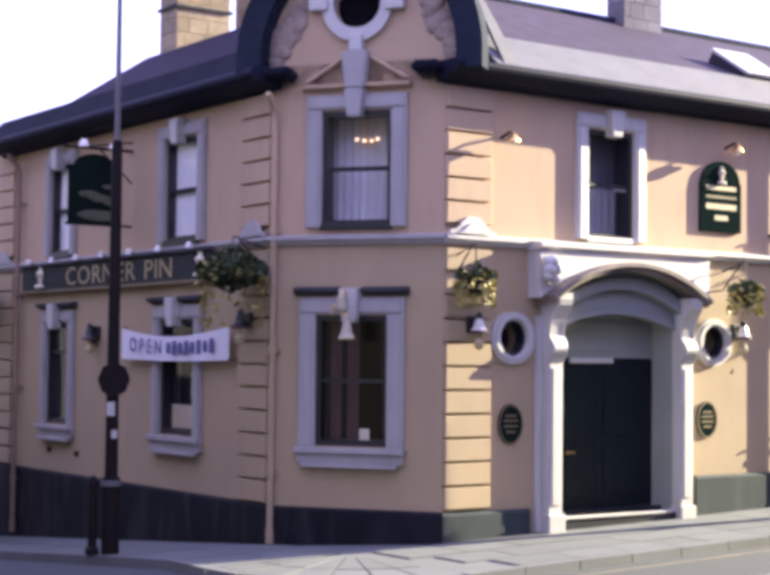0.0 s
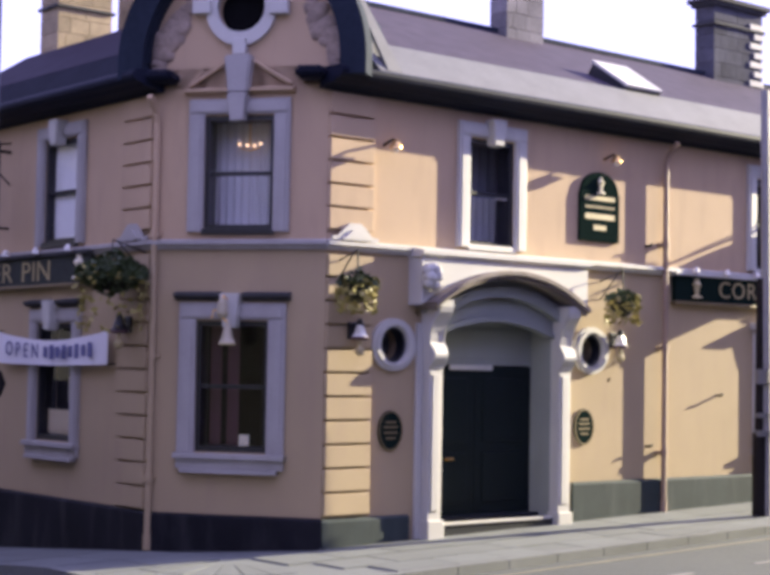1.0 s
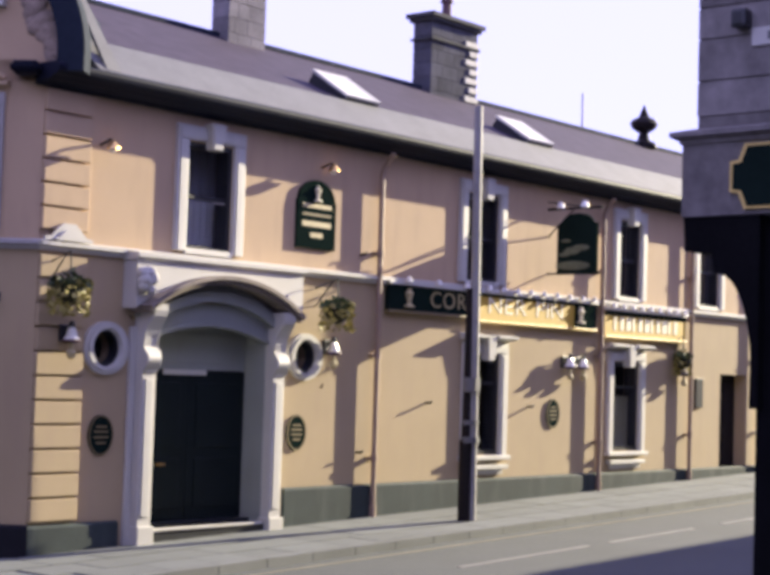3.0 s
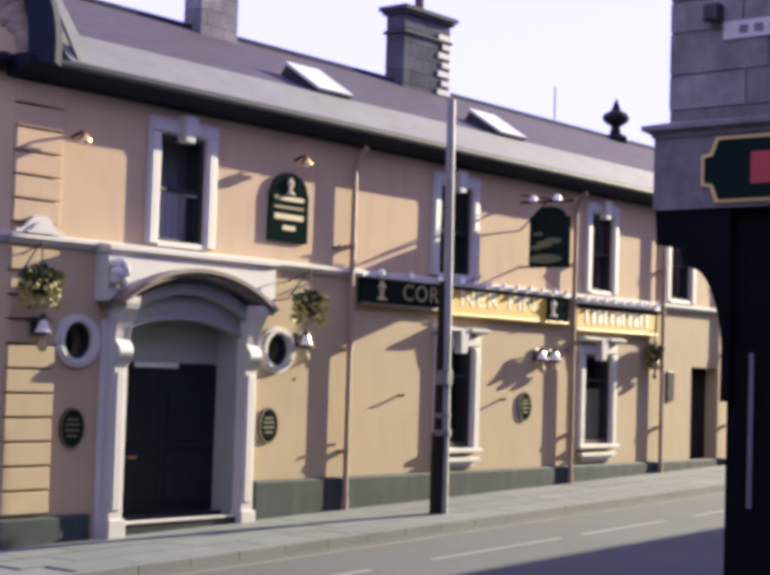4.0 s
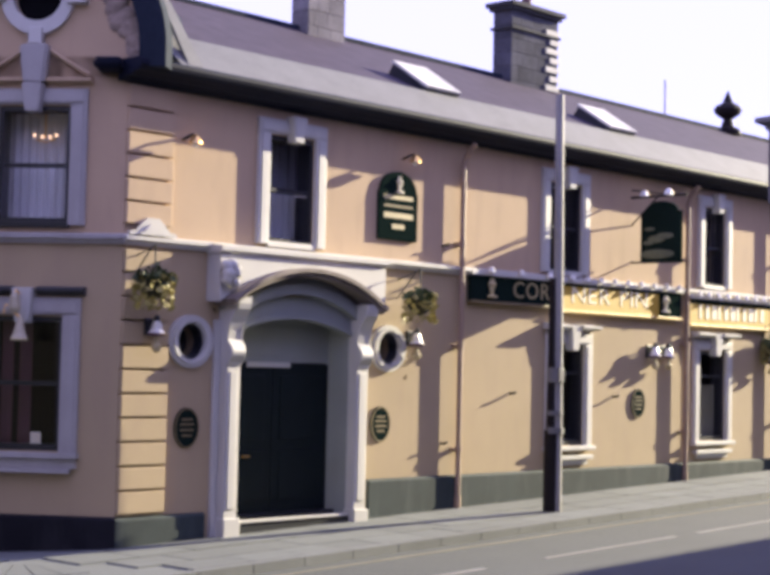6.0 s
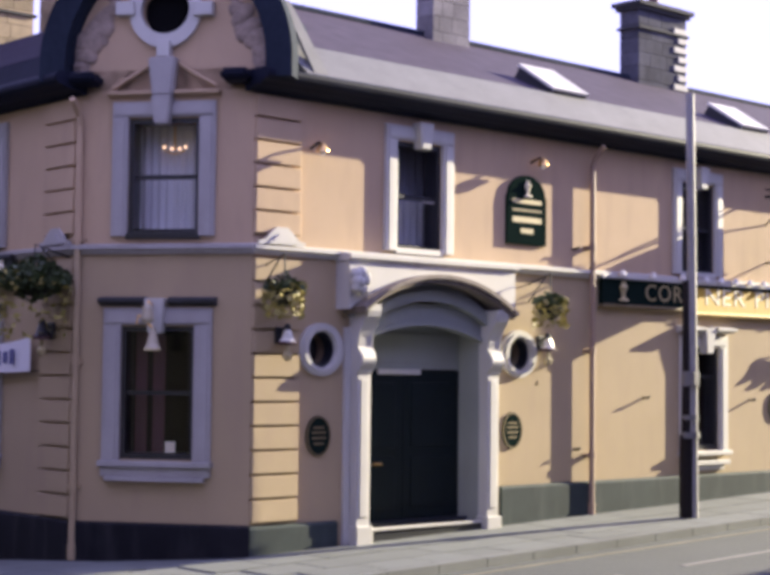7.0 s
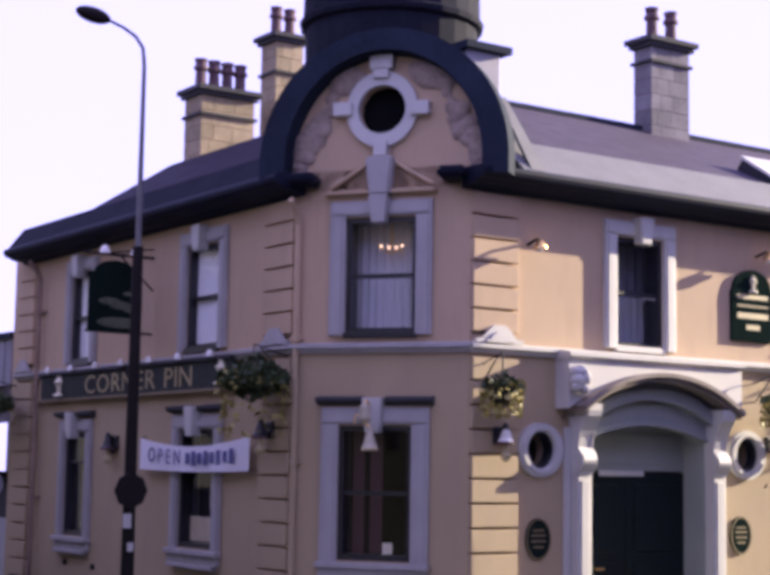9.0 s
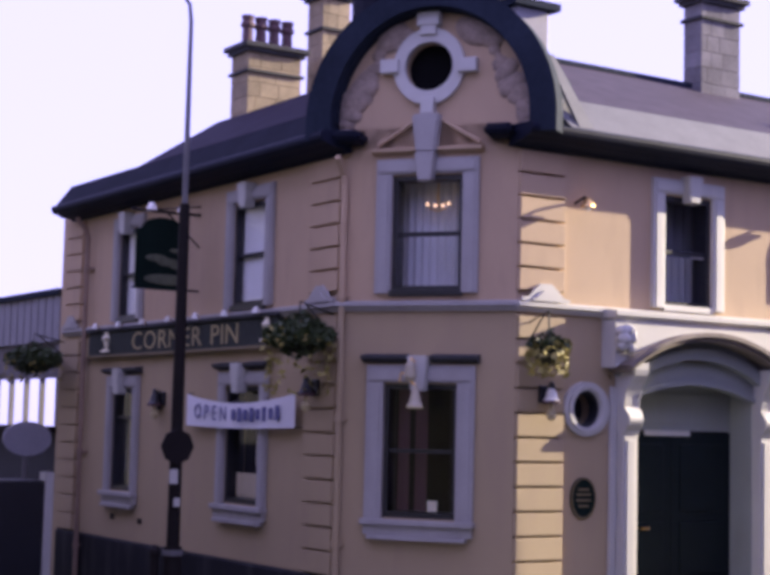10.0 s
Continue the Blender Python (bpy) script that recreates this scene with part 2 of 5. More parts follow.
def disc(bm, cu, cz, r, d0, d1, n=32, a0=0.0, a1=360.0):
    """A solid plate with an oval or arched outline."""
    k = n if a1 - a0 >= 359.9 else n + 1
    f = [bm.verts.new((cu + r[0] * math.cos(radians(a0 + (a1 - a0) * i / n)), d0, cz + r[1] * math.sin(radians(a0 + (a1 - a0) * i / n)))) for i in range(k)]
    b = [bm.verts.new((w.co.x, d1, w.co.z)) for w in f]
    bm.faces.new(f)
    bm.faces.new(b[::-1])
    for i in range(k):
        bm.faces.new((f[i], b[i], b[(i + 1) % k], f[(i + 1) % k]))


def lathe(bm, prof, n=20, at=(0, 0, 0)):
    rows = []
    for r, z in prof:
        rows.append([bm.verts.new((at[0] + r * math.cos(2 * math.pi * i / n), at[1] + r * math.sin(2 * math.pi * i / n), at[2] + z)) for i in range(n)])
    for p, q in zip(rows[:-1], rows[1:]):
        for i in range(n):
            bm.faces.new((p[i], p[(i + 1) % n], q[(i + 1) % n], q[i]))
    bm.faces.new(rows[0][::-1])
    bm.faces.new(rows[-1])


def tube(bm, pts, r, n=8):
    """A round bar along points; r is a radius or one for each point."""
    pts = [Vector(p) for p in pts]
    rr = r if isinstance(r, (list, tuple)) else [r] * len(pts)
    rows = []
    for i, p in enumerate(pts):
        t = (pts[min(i + 1, len(pts) - 1)] - pts[max(i - 1, 0)]).normalized()
        a = t.cross(Vector((0.31, 0.87, 0.39))).normalized()
        b = t.cross(a)
        rows.append([bm.verts.new(p + rr[i] * (math.cos(2 * math.pi * k / n) * a + math.sin(2 * math.pi * k / n) * b)) for k in range(n)])
    for p, q in zip(rows[:-1], rows[1:]):
        for k in range(n):
            bm.faces.new((p[k], p[(k + 1) % n], q[(k + 1) % n], q[k]))
    bm.faces.new(rows[0][::-1])
    bm.faces.new(rows[-1])


def tubes(*args, n=8):
    bm = bmesh.new()
    for pts, r in args:
        tube(bm, pts, r, n)
    return bm


def walled(u0, u1, z0, z1, thick, holes):
    """A wall with rectangular holes (u0, u1, z0, z1) right through it."""
    us = sorted({u0, u1, *[h[0] for h in holes], *[h[1] for h in holes]})
    zs = sorted({z0, z1, *[h[2] for h in holes], *[h[3] for h in holes]})
    solid = {}
    for i in range(len(us) - 1):
        for j in range(len(zs) - 1):
            cu, cz = (us[i] + us[i + 1]) / 2, (zs[j] + zs[j + 1]) / 2
            solid[i, j] = not any(h[0] < cu < h[1] and h[2] < cz < h[3] for h in holes)
    bm = bmesh.new()
    vs = {}

    def v(i, j, d):
        if (i, j, d) not in vs:
            vs[i, j, d] = bm.verts.new((us[i], d * thick, zs[j]))
        return vs[i, j, d]
    for (i, j), s in solid.items():
        if not s:
            continue
        bm.faces.new((v(i, j, 0), v(i + 1, j, 0), v(i + 1, j + 1, 0), v(i, j + 1, 0)))
        bm.faces.new((v(i, j + 1, 1), v(i + 1, j + 1, 1), v(i + 1, j, 1), v(i, j, 1)))
        for di, dj, p, q in ((-1, 0, (i, j), (i, j + 1)), (1, 0, (i + 1, j + 1), (i + 1, j)), (0, -1, (i + 1, j), (i, j)), (0, 1, (i, j + 1), (i + 1, j + 1))):
            if not solid.get((i + di, j + dj), False):
                bm.faces.new((v(*p, 0), v(*q, 0), v(*q, 1), v(*p, 1)))
    return bm


def holed_plate(bm, u0, u1, z0, z1, cu, cz, r, d0, d1, n=32):
    """A rectangular plate with a round hole through it."""
    rows = []
    for i in range(n):
        t = 2 * math.pi * (i + 0.5) / n
        c, s = math.cos(t), math.sin(t)
        k = min((u1 - cu) / c if c > 0 else (u0 - cu) / c, (z1 - cz) / s if s > 0 else (z0 - cz) / s)
        rows.append([bm.verts.new(p) for p in ((cu + r[0] * c, d0, cz + r[1] * s), (cu + k * c, d0, cz + k * s), (cu + k * c, d1, cz + k * s), (cu + r[0] * c, d1, cz + r[1] * s))])
    for i in range(n):
        p, q = rows[i], rows[(i + 1) % n]
        for j in range(4):
            bm.faces.new((p[j], p[(j + 1) % 4], q[(j + 1) % 4], q[j]))


# wall frames: u runs to the right as seen from the street, d into the house
CW = 2.606
MR = Matrix.Identity(4)
ML = Matrix(((0, 1, 0, 0), (-1, 0, 0, 0), (0, 0, 1, 0), (0, 0, 0, 1)))
MC = Matrix(((1.53 / CW, 2.11 / CW, 0, 0), (-2.11 / CW, 1.53 / CW, 0, 2.11), (0, 0, 1, 0), (0, 0, 0, 1)))
EAST, NORTH = 26.0, 12.5


def ground_z(x, y):
    """Height of the sloping ground: it climbs along the south front and falls along the west front."""
    z = -0.24 + 0.028 * max(x, -6.0)
    z -= 0.085 * max(0.0, y - 1.0)
    z += 0.035 * max(0.0, -y - 5.0)
    return z


# ---- walls of the house ----
SOUTH_UPPER = [(4.22, 5.18), (11.25, 12.25), (16.6, 17.45), (20.05, 21.0)]
SOUTH_GROUND = [(11.45, 12.4), (16.45, 17.5)]
OCULI = [2.77, 6.95]
OC_Z = 2.67
WEST_UPPER = [(-5.42, -4.33), (-9.98, -9.1)]
WEST_GROUND = [(-5.52, -4.36), (-10.05, -9.1)]
UP0, UP1, GR0, GR1 = 4.2, 5.85, 1.1, 2.93

holes = [(a, b, UP0, UP1) for a, b in SOUTH_UPPER] + [(a, b, 1.0, 2.85) for a, b in SOUTH_GROUND]
holes += [(21.2, 22.5, -1.0, 2.7)]
holes += [(c - 0.5, c + 0.5, OC_Z - 0.5, OC_Z + 0.5) for c in OCULI] + [(3.59, 6.05, -1.0, 3.3)]
bm = walled(1.53, EAST, -1.0, 6.6, 0.35, holes)
for c in OCULI:
    holed_plate(bm, c - 0.5, c + 0.5, OC_Z - 0.5, OC_Z + 0.5, c, OC_Z, (0.245, 0.26), 0.0, 0.35)
wall_south = solo("wall_south", bm, RENDER, "peach painted render wall of the sunlit street front", "wall", MR, kind="structure")
bm = walled(-NORTH, -2.11, -2.2, 6.6, 0.35, [(a, b, UP0, UP1) for a, b in WEST_UPPER] + [(a, b, GR0, GR1) for a, b in WEST_GROUND])
wall_west = solo("wall_west", bm, RENDER, "peach painted render wall of the shaded side street", "wall", ML, kind="structure")
CU0, CU1 = 0.77, 1.82
bm = walled(0.0, CW, -1.0, 6.6, 0.35, [(CU0, CU1, 4.25, 5.9), (0.71, 1.79, 1.1, 2.96)])
wall_corner = solo("wall_corner", bm, RENDER, "peach painted render wall of the canted street corner", "wall", MC, kind="structure")

# closing walls and floors behind the fronts
bm = boxes((EAST, EAST + 0.35, 0.0, 7.0, -1.0, 6.6), (6.0, EAST + 0.35, 6.65, 7.0, -1.0, 6.6), (5.65, 6.0, 6.65, NORTH, -2.2, 6.6), (0.0, 6.0, NORTH, NORTH + 0.35, -2.2, 6.6))
solo("wall_rear", bm, RENDER, "plain rendered rear and end walls of the house", "wall", kind="structure")
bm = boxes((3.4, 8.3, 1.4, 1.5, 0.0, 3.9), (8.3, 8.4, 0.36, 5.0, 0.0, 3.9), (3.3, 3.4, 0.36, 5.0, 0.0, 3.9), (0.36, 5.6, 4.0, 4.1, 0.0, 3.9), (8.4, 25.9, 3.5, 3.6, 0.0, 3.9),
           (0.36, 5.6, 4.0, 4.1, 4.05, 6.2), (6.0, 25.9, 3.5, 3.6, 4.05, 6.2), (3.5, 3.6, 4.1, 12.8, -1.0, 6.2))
solo("wall_inner", bm, INNER, "partition walls inside the house, near-black for the unlit rooms", "wall", kind="structure")
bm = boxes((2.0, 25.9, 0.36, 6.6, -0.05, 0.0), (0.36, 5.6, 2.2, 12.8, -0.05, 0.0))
solo("floor", bm, INNER, "floor inside the house, near-black for the unlit rooms", "floor", kind="structure")
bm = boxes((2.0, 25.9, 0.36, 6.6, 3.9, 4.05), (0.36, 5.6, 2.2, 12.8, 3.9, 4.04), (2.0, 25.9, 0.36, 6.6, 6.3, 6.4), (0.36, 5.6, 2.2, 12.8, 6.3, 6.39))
solo("ceiling", bm, INNER, "ceilings inside the house, near-black for the unlit rooms", "ceiling", kind="structure")


bm = bmesh.new()
for z in (4.04, 6.38):
    vs = [bm.verts.new((x, y, zz)) for zz in (z, z - 0.1) for x, y in ((0.12, 2.3), (1.68, 0.16), (2.3, 0.36), (2.3, 2.5), (0.36, 2.5))]
    bm.faces.new(vs[:5])
    bm.faces.new(vs[:4:-1])
    for i in range(5):
        bm.faces.new((vs[i], vs[5 + i], vs[5 + (i + 1) % 5], vs[(i + 1) % 5]))
solo("ceiling_corner", bm, INNER, "ceilings of the corner rooms, near-black for the unlit rooms", "ceiling", kind="structure")

# ---- cornice, string course, plinth ----
CORNICE = [(0.0, 6.24), (-0.08, 6.24), (-0.11, 6.28), (-0.3, 6.3), (-0.38, 6.34), (-0.46, 6.36), (-0.51, 6.4), (-0.525, 6.45), (-0.51, 6.5), (-0.46, 6.53), (0.0, 6.53)]
ROLL = [(0.0, 6.35), (-0.40, 6.35), (-0.48, 6.37), (-0.52, 6.42), (-0.52, 6.48), (-0.48, 6.53), (0.0, 6.53)]


def moulding(name, m, pts, u0, u1, mat, label, category="trim"):
    bm = bmesh.new()
    profile(bm, pts, u0, u1)
    return solo(name, bm, mat, label, category, m, kind="structure")


moulding("cornice_south", MR, CORNICE, 1.36, EAST, GUTTER, "black painted moulded eaves cornice and gutter", "cornice")
moulding("cornice_west", ML, CORNICE, -NORTH + 0.25, -1.9, GUTTER, "black painted moulded eaves cornice and gutter", "cornice")
# short returns on to the canted corner
for nm, u0, u1 in (("cornice_return_east", 2.22, 2.62), ("cornice_return_west", -0.02, 0.38)):
    bm = bmesh.new()
    profile(bm, [(d * 0.85, z) for d, z in ROLL], u0, u1)
    bmesh.ops.bevel(bm, geom=bm.edges[:], offset=0.05, segments=3, affect="EDGES")
    solo(nm, bm, GUTTER, "black painted cornice end on the canted corner", "cornice", MC, kind="structure")

STRINGP = [(0.0, 3.98), (-0.05, 3.98), (-0.07, 4.03), (-0.12, 4.05), (-0.12, 4.1), (0.0, 4.13)]
moulding("string_course_south", MR, STRINGP, 1.5, EAST, TRIM, "off-white painted string course under the upper windows")
moulding("string_course_west", ML, STRINGP, -NORTH, -2.08, SHADETRIM, "off-white painted string course under the upper windows")
moulding("string_course_corner", MC, STRINGP, -0.03, CW + 0.03, SHADETRIM, "off-white painted string course on the canted corner")


def plinth(name, m, u0, u1, top, mat=PLINTH):
    pts = [(0.0, -2.0), (-0.07, -2.0), (-0.07, top - 0.04), (-0.03, top), (0.0, top)]
    moulding(name, m, pts, u0, u1, mat, "dark grey painted plinth along the foot of the wall", "plinth")


# west and corner plinths carry their shade in the paint colour
plinth("plinth_west", ML, -NORTH, -2.08, 0.23, SHADEPLINTH)
plinth("plinth_corner", MC, -0.03, CW + 0.03, 0.22, SHADEPLINTH)
plinth("plinth_south_quoin", MR, 1.5, 3.1, 0.21)
plinth("plinth_south", MR, 6.54, EAST, 0.56)

# ---- quoins ----
QUOIN = {}


def quoin_column(parent, u0, u1, z0, z1, n, grow=0.0):
    """Rusticated blocks with open joints, one mesh for them all."""
    h = (z1 - z0) / n
    key = (round(u1 - u0, 3), round(h, 3))
    if key not in QUOIN:
        bm = boxes((0, u1 - u0, -0.07, 0.0, 0.018, h - 0.018), bevel=0.012)
        ob = mesh_object("quoin_stone", bm, RENDER)
        QUOIN[key] = ob.data
        bpy.data.objects.remove(ob)
    for i in range(n):
        q = new("quoin_stone", QUOIN[key])
        q.parent = parent
        q.location = (u0, 0, z0 + i * h)


quoin_column(wall_south, 1.532, 2.34, 0.242, 3.93, 11)
quoin_column(wall_south, 1.532, 2.34, 4.26, 6.23, 6)
quoin_column(wall_west, -2.95, -2.112, 0.242, 3.93, 11)
quoin_column(wall_west, -2.95, -2.112, 4.26, 6.23, 6)
quoin_column(wall_west, -NORTH, -11.7, 0.242, 3.93, 11)
quoin_column(wall_west, -NORTH, -11.7, 4.26, 6.23, 6)


# ---- roofs ----
def slab(bm, pts, t=0.06):
    """A sloping sheet from its corners in order, with thickness."""
    p = [Vector(q) for q in pts]
    nrm = (p[1] - p[0]).cross(p[2] - p[0]).normalized()
    if nrm.z < 0:
        nrm = -nrm
    a = [bm.verts.new(q) for q in p]
    b = [bm.verts.new(q - nrm * t) for q in p]
    bm.faces.new(a)
    bm.faces.new(b[::-1])
    for i in range(len(p)):
        bm.faces.new((a[i], b[i], b[(i + 1) % len(p)], a[(i + 1) % len(p)]))


RIDGE_Y, RIDGE_Z = 3.3, 8.53
bm = bmesh.new()
slab(bm, [(2.3, 0.2, 7.05), (EAST + 0.3, 0.2, 7.05), (EAST + 0.3, RIDGE_Y, RIDGE_Z), (2.3, RIDGE_Y, RIDGE_Z)])
slab(bm, [(2.3, RIDGE_Y, RIDGE_Z), (EAST + 0.3, RIDGE_Y, RIDGE_Z), (EAST + 0.3, 7.0, 6.6), (2.9, 7.0, 6.6)])
roof_south = solo("roof_south", bm, SLATE, "purple-grey slate roof over the sunlit street front", "roof", kind="structure")
bm = bmesh.new()
slab(bm, [(2.15, -0.42, 6.53), (EAST + 0.3, -0.42, 6.53), (EAST + 0.3, 0.22, 7.09), (2.15, 0.22, 7.09)], 0.05)
part("eaves_apron", bm, PALELEAD, roof_south, "pale weathered lead apron above the gutter")
bm = bmesh.new()
tube(bm, [(2.3, RIDGE_Y, RIDGE_Z + 0.01), (EAST + 0.3, RIDGE_Y, RIDGE_Z + 0.01)], 0.07)
part("ridge_capping", bm, DARKLEAD, roof_south, "dark ridge capping")
RX, RZL, HIP = 2.1, 8.23, 9.05
bm = bmesh.new()
slab(bm, [(-0.12, 2.6, 6.93), (-0.12, HIP, 6.93), (RX, HIP + 1.25, RZL), (RX, 2.6, RZL)])
slab(bm, [(RX, 2.6, RZL), (RX, HIP + 1.25, RZL), (4.3, HIP + 1.9, 6.7), (6.0, 2.6, 6.6)])
slab(bm, [(-0.12, HIP, 6.93), (4.3, HIP + 1.9, 6.7), (RX, HIP + 1.25, RZL)])
slab(bm, [(-0.1, HIP - 0.1, 6.9), (5.6, HIP - 0.1, 6.62), (5.6, NORTH - 0.22, 6.62), (-0.1, NORTH - 0.22, 6.9)])
roof_west = solo("roof_west", bm, SHADESLATE, "slate hipped roof over the shaded side street", "roof", kind="structure")
bm = bmesh.new()
slab(bm, [(-0.42, 2.3, 6.53), (-0.42, NORTH - 0.2, 6.53), (-0.1, NORTH - 0.2, 6.95), (-0.1, 2.3, 6.95)], 0.05)
slab(bm, [(-0.42, NORTH - 0.2, 6.53), (-0.1, NORTH - 0.2, 6.95), (5.6, NORTH - 0.2, 6.8), (5.6, NORTH - 0.2, 6.5)], 0.05)
# apron far darker than the south one, to carry the west side's shade
part("eaves_apron", bm, BLACKLEAD, roof_west, "lead apron above the gutter, coloured dark for the shaded side")

# ---- corner gable with its bow-shaped lead roof ----
GU, GZ, GRU, GRZ = 1.38, 6.66, 1.47, 1.58
OVU, OVZ = 1.29, 7.45
gable = thing("corner_gable", "bow-topped peach gable with oval window and dark lead roof over the canted corner", "gable", MC, kind="structure")


def gable_reach(c, s):
    """How far the gable's outline lies from the oval's middle in one direction."""
    a = (c / GRU) ** 2 + (s / GRZ) ** 2
    b = 2 * ((OVU - GU) * c / GRU ** 2 + (OVZ - GZ) * s / GRZ ** 2)
    q = ((OVU - GU) / GRU) ** 2 + ((OVZ - GZ) / GRZ) ** 2 - 1
    k = (-b + math.sqrt(b * b - 4 * a * q)) / (2 * a)
    if OVZ + k * s < GZ:
        k = min((6.3 - OVZ) / s, ((GU + GRU if c > 0 else GU - GRU) - OVU) / c if abs(c) > 1e-6 else 99)
    return k


bm = bmesh.new()
rows = []
for i in range(72):
    t = 2 * math.pi * (i + 0.5) / 72
    c, s = math.cos(t), math.sin(t)
    k = gable_reach(c, s)
    rows.append([bm.verts.new(p) for p in ((OVU + 0.37 * c, 0.0, OVZ + 0.36 * s), (OVU + k * c, 0.0, OVZ + k * s), (OVU + k * c, 0.35, OVZ + k * s), (OVU + 0.37 * c, 0.35, OVZ + 0.36 * s))])
for i in range(72):
    p, q = rows[i], rows[(i + 1) % 72]
    for j in range(4):
        bm.faces.new((p[j], p[(j + 1) % 4], q[(j + 1) % 4], q[j]))
part("gable_wall", bm, RENDER, gable)
bm = bmesh.new()
ring(bm, GU, GZ, (GRU, GRZ), (GRU + 0.38, GRZ + 0.31), -0.34, 0.0, 0, 180, 48)
ring(bm, GU, GZ, (GRU - 0.02, GRZ - 0.02), (GRU + 0.2, GRZ + 0.18), -0.22, 0.1, 0, 180, 48)
for sgn in (-1, 1):
    a, b = sorted((GU + sgn * GRU, GU + sgn * (GRU + 0.38)))
    box(bm, a, b, -0.34, 0.0, 6.4, GZ)
part("bow_moulding", bm, DARKLEAD, gable, "dark lead-covered bow moulding")
bm = bmesh.new()
ring(bm, GU, GZ - 0.05, (GRU + 0.05, GRZ + 0.05), (GRU + 0.16, GRZ + 0.14), 0.05, 3.2, -8, 188, 32)
part("barrel_roof", bm, DARKLEAD, gable, "dark lead barrel roof")
oval = bmesh.new()
ring(oval, OVU, OVZ, (0.36, 0.35), (0.53, 0.55), -0.08, 0.02, n=44)
part("oval_surround", oval, TRIM, gable, "white painted oval window surround")
for du, dz, w, h in ((0, 0.57, 0.12, 0.13), (0, -0.57, 0.1, 0.12), (-0.58, 0.02, 0.14, 0.1), (0.58, -0.02, 0.14, 0.1)):
    part("keyblock", boxes((OVU + du - w, OVU + du + w, -0.14, 0.02, OVZ + dz - h, OVZ + dz + h), bevel=0.02), TRIM, gable, "white painted block on the oval surround")
part("keyblock", boxes((OVU - 0.17, OVU + 0.17, -0.16, 0.0, GZ + GRZ - 0.22, GZ + GRZ - 0.02), bevel=0.02), TRIM, gable, "white painted block at the crown")
bm = bmesh.new()
disc(bm, OVU, OVZ, (0.38, 0.37), 0.18, 0.2)
# matt black pane and sheet stand in for the unlit space within
part("oval_pane", bm, SHOPBLACK, gable, "matt black oval window pane in place of glass before a dark room")
part("backing", boxes((OVU - 0.7, OVU + 0.7, 0.6, 0.66, OVZ - 0.6, OVZ + 0.6)), BLACK, gable, "black sheet standing in for the dark space behind the oval window")
# carved swags beside the oval
rng = random.Random(4)
for sgn in (-1, 1):
    bm = bmesh.new()
    for i in range(26):
        t = i / 25
        ang = radians(90 - sgn * (22 + 62 * t))
        rr = 0.86 + 0.05 * math.sin(9 * t)
        cu = GU + GRU * rr * math.cos(ang)
        cz = GZ + GRZ * rr * math.sin(ang) - (0.12 if t > 0.6 else 0)
        r = (0.14 + 0.06 * math.sin(9 * t + 1)) * rng.uniform(0.7, 1.2)
        bmesh.ops.create_icosphere(bm, subdivisions=2, radius=r, matrix=Matrix.Translation((cu, 0.0, cz)) @ Matrix.Rotation(rng.uniform(0, 3), 4, "Y") @ Matrix.Diagonal((1.25, 0.42, 0.8, 1)))
    part("carved_swag", bm, CARVED, gable, "weathered carved stone swag")
for sgn, uu in ((-1, GU - 1.38), (1, GU + 1.38)):
    bm = bmesh.new()
    for i in range(6):
        bmesh.ops.create_icosphere(bm, subdivisions=2, radius=0.1 + 0.02 * (i % 2), matrix=Matrix.Translation((uu, 0.0, 6.58 + 0.1 * i)) @ Matrix.Diagonal((1, 0.6, 0.7, 1)))
    part("carved_scroll", bm, CARVED, gable, "weathered carved stone scroll")

# lead turret behind the gable
turret = thing("corner_turret", "dark lead-clad round turret behind the bow gable", "turret", MC @ Matrix.Translation((0.62, 2.2, 0)), kind="structure")
bm = bmesh.new()
lathe(bm, [(1.36, 7.4), (1.36, 9.2), (1.44, 9.24), (1.46, 9.32), (1.4, 9.36), (1.38, 10.2), (1.5, 10.25), (1.5, 10.35), (1.3, 10.9), (0.9, 11.4), (0.35, 11.7), (0.06, 11.8)], 28)
# blacker lead keeps the drum dark where the sun strikes it
part("drum", bm, BLACKLEAD, turret)
# lead cheeks where the slates meet the gable
bm = boxes((2.15, 2.75, 0.9, 2.4, 6.8, 8.55), bevel=0.02)
cheek = solo("roof_cheek", bm, LEAD, "pale lead-clad cheek beside the bow gable", "roof", kind="structure")
part("eaves_board", boxes((2.05, 2.9, 0.8, 2.5, 8.55, 8.66)), DARKLEAD, cheek, "dark eaves board")
bm = bmesh.new()
slab(bm, [(2.3, -0.38, 6.57), (2.56, -0.38, 6.57), (2.44, 0.38, 7.75), (2.3, 0.38, 7.75)], 0.05)
part("flashing", bm, PALELEAD, cheek, "pale lead upstand between gutter and gable")


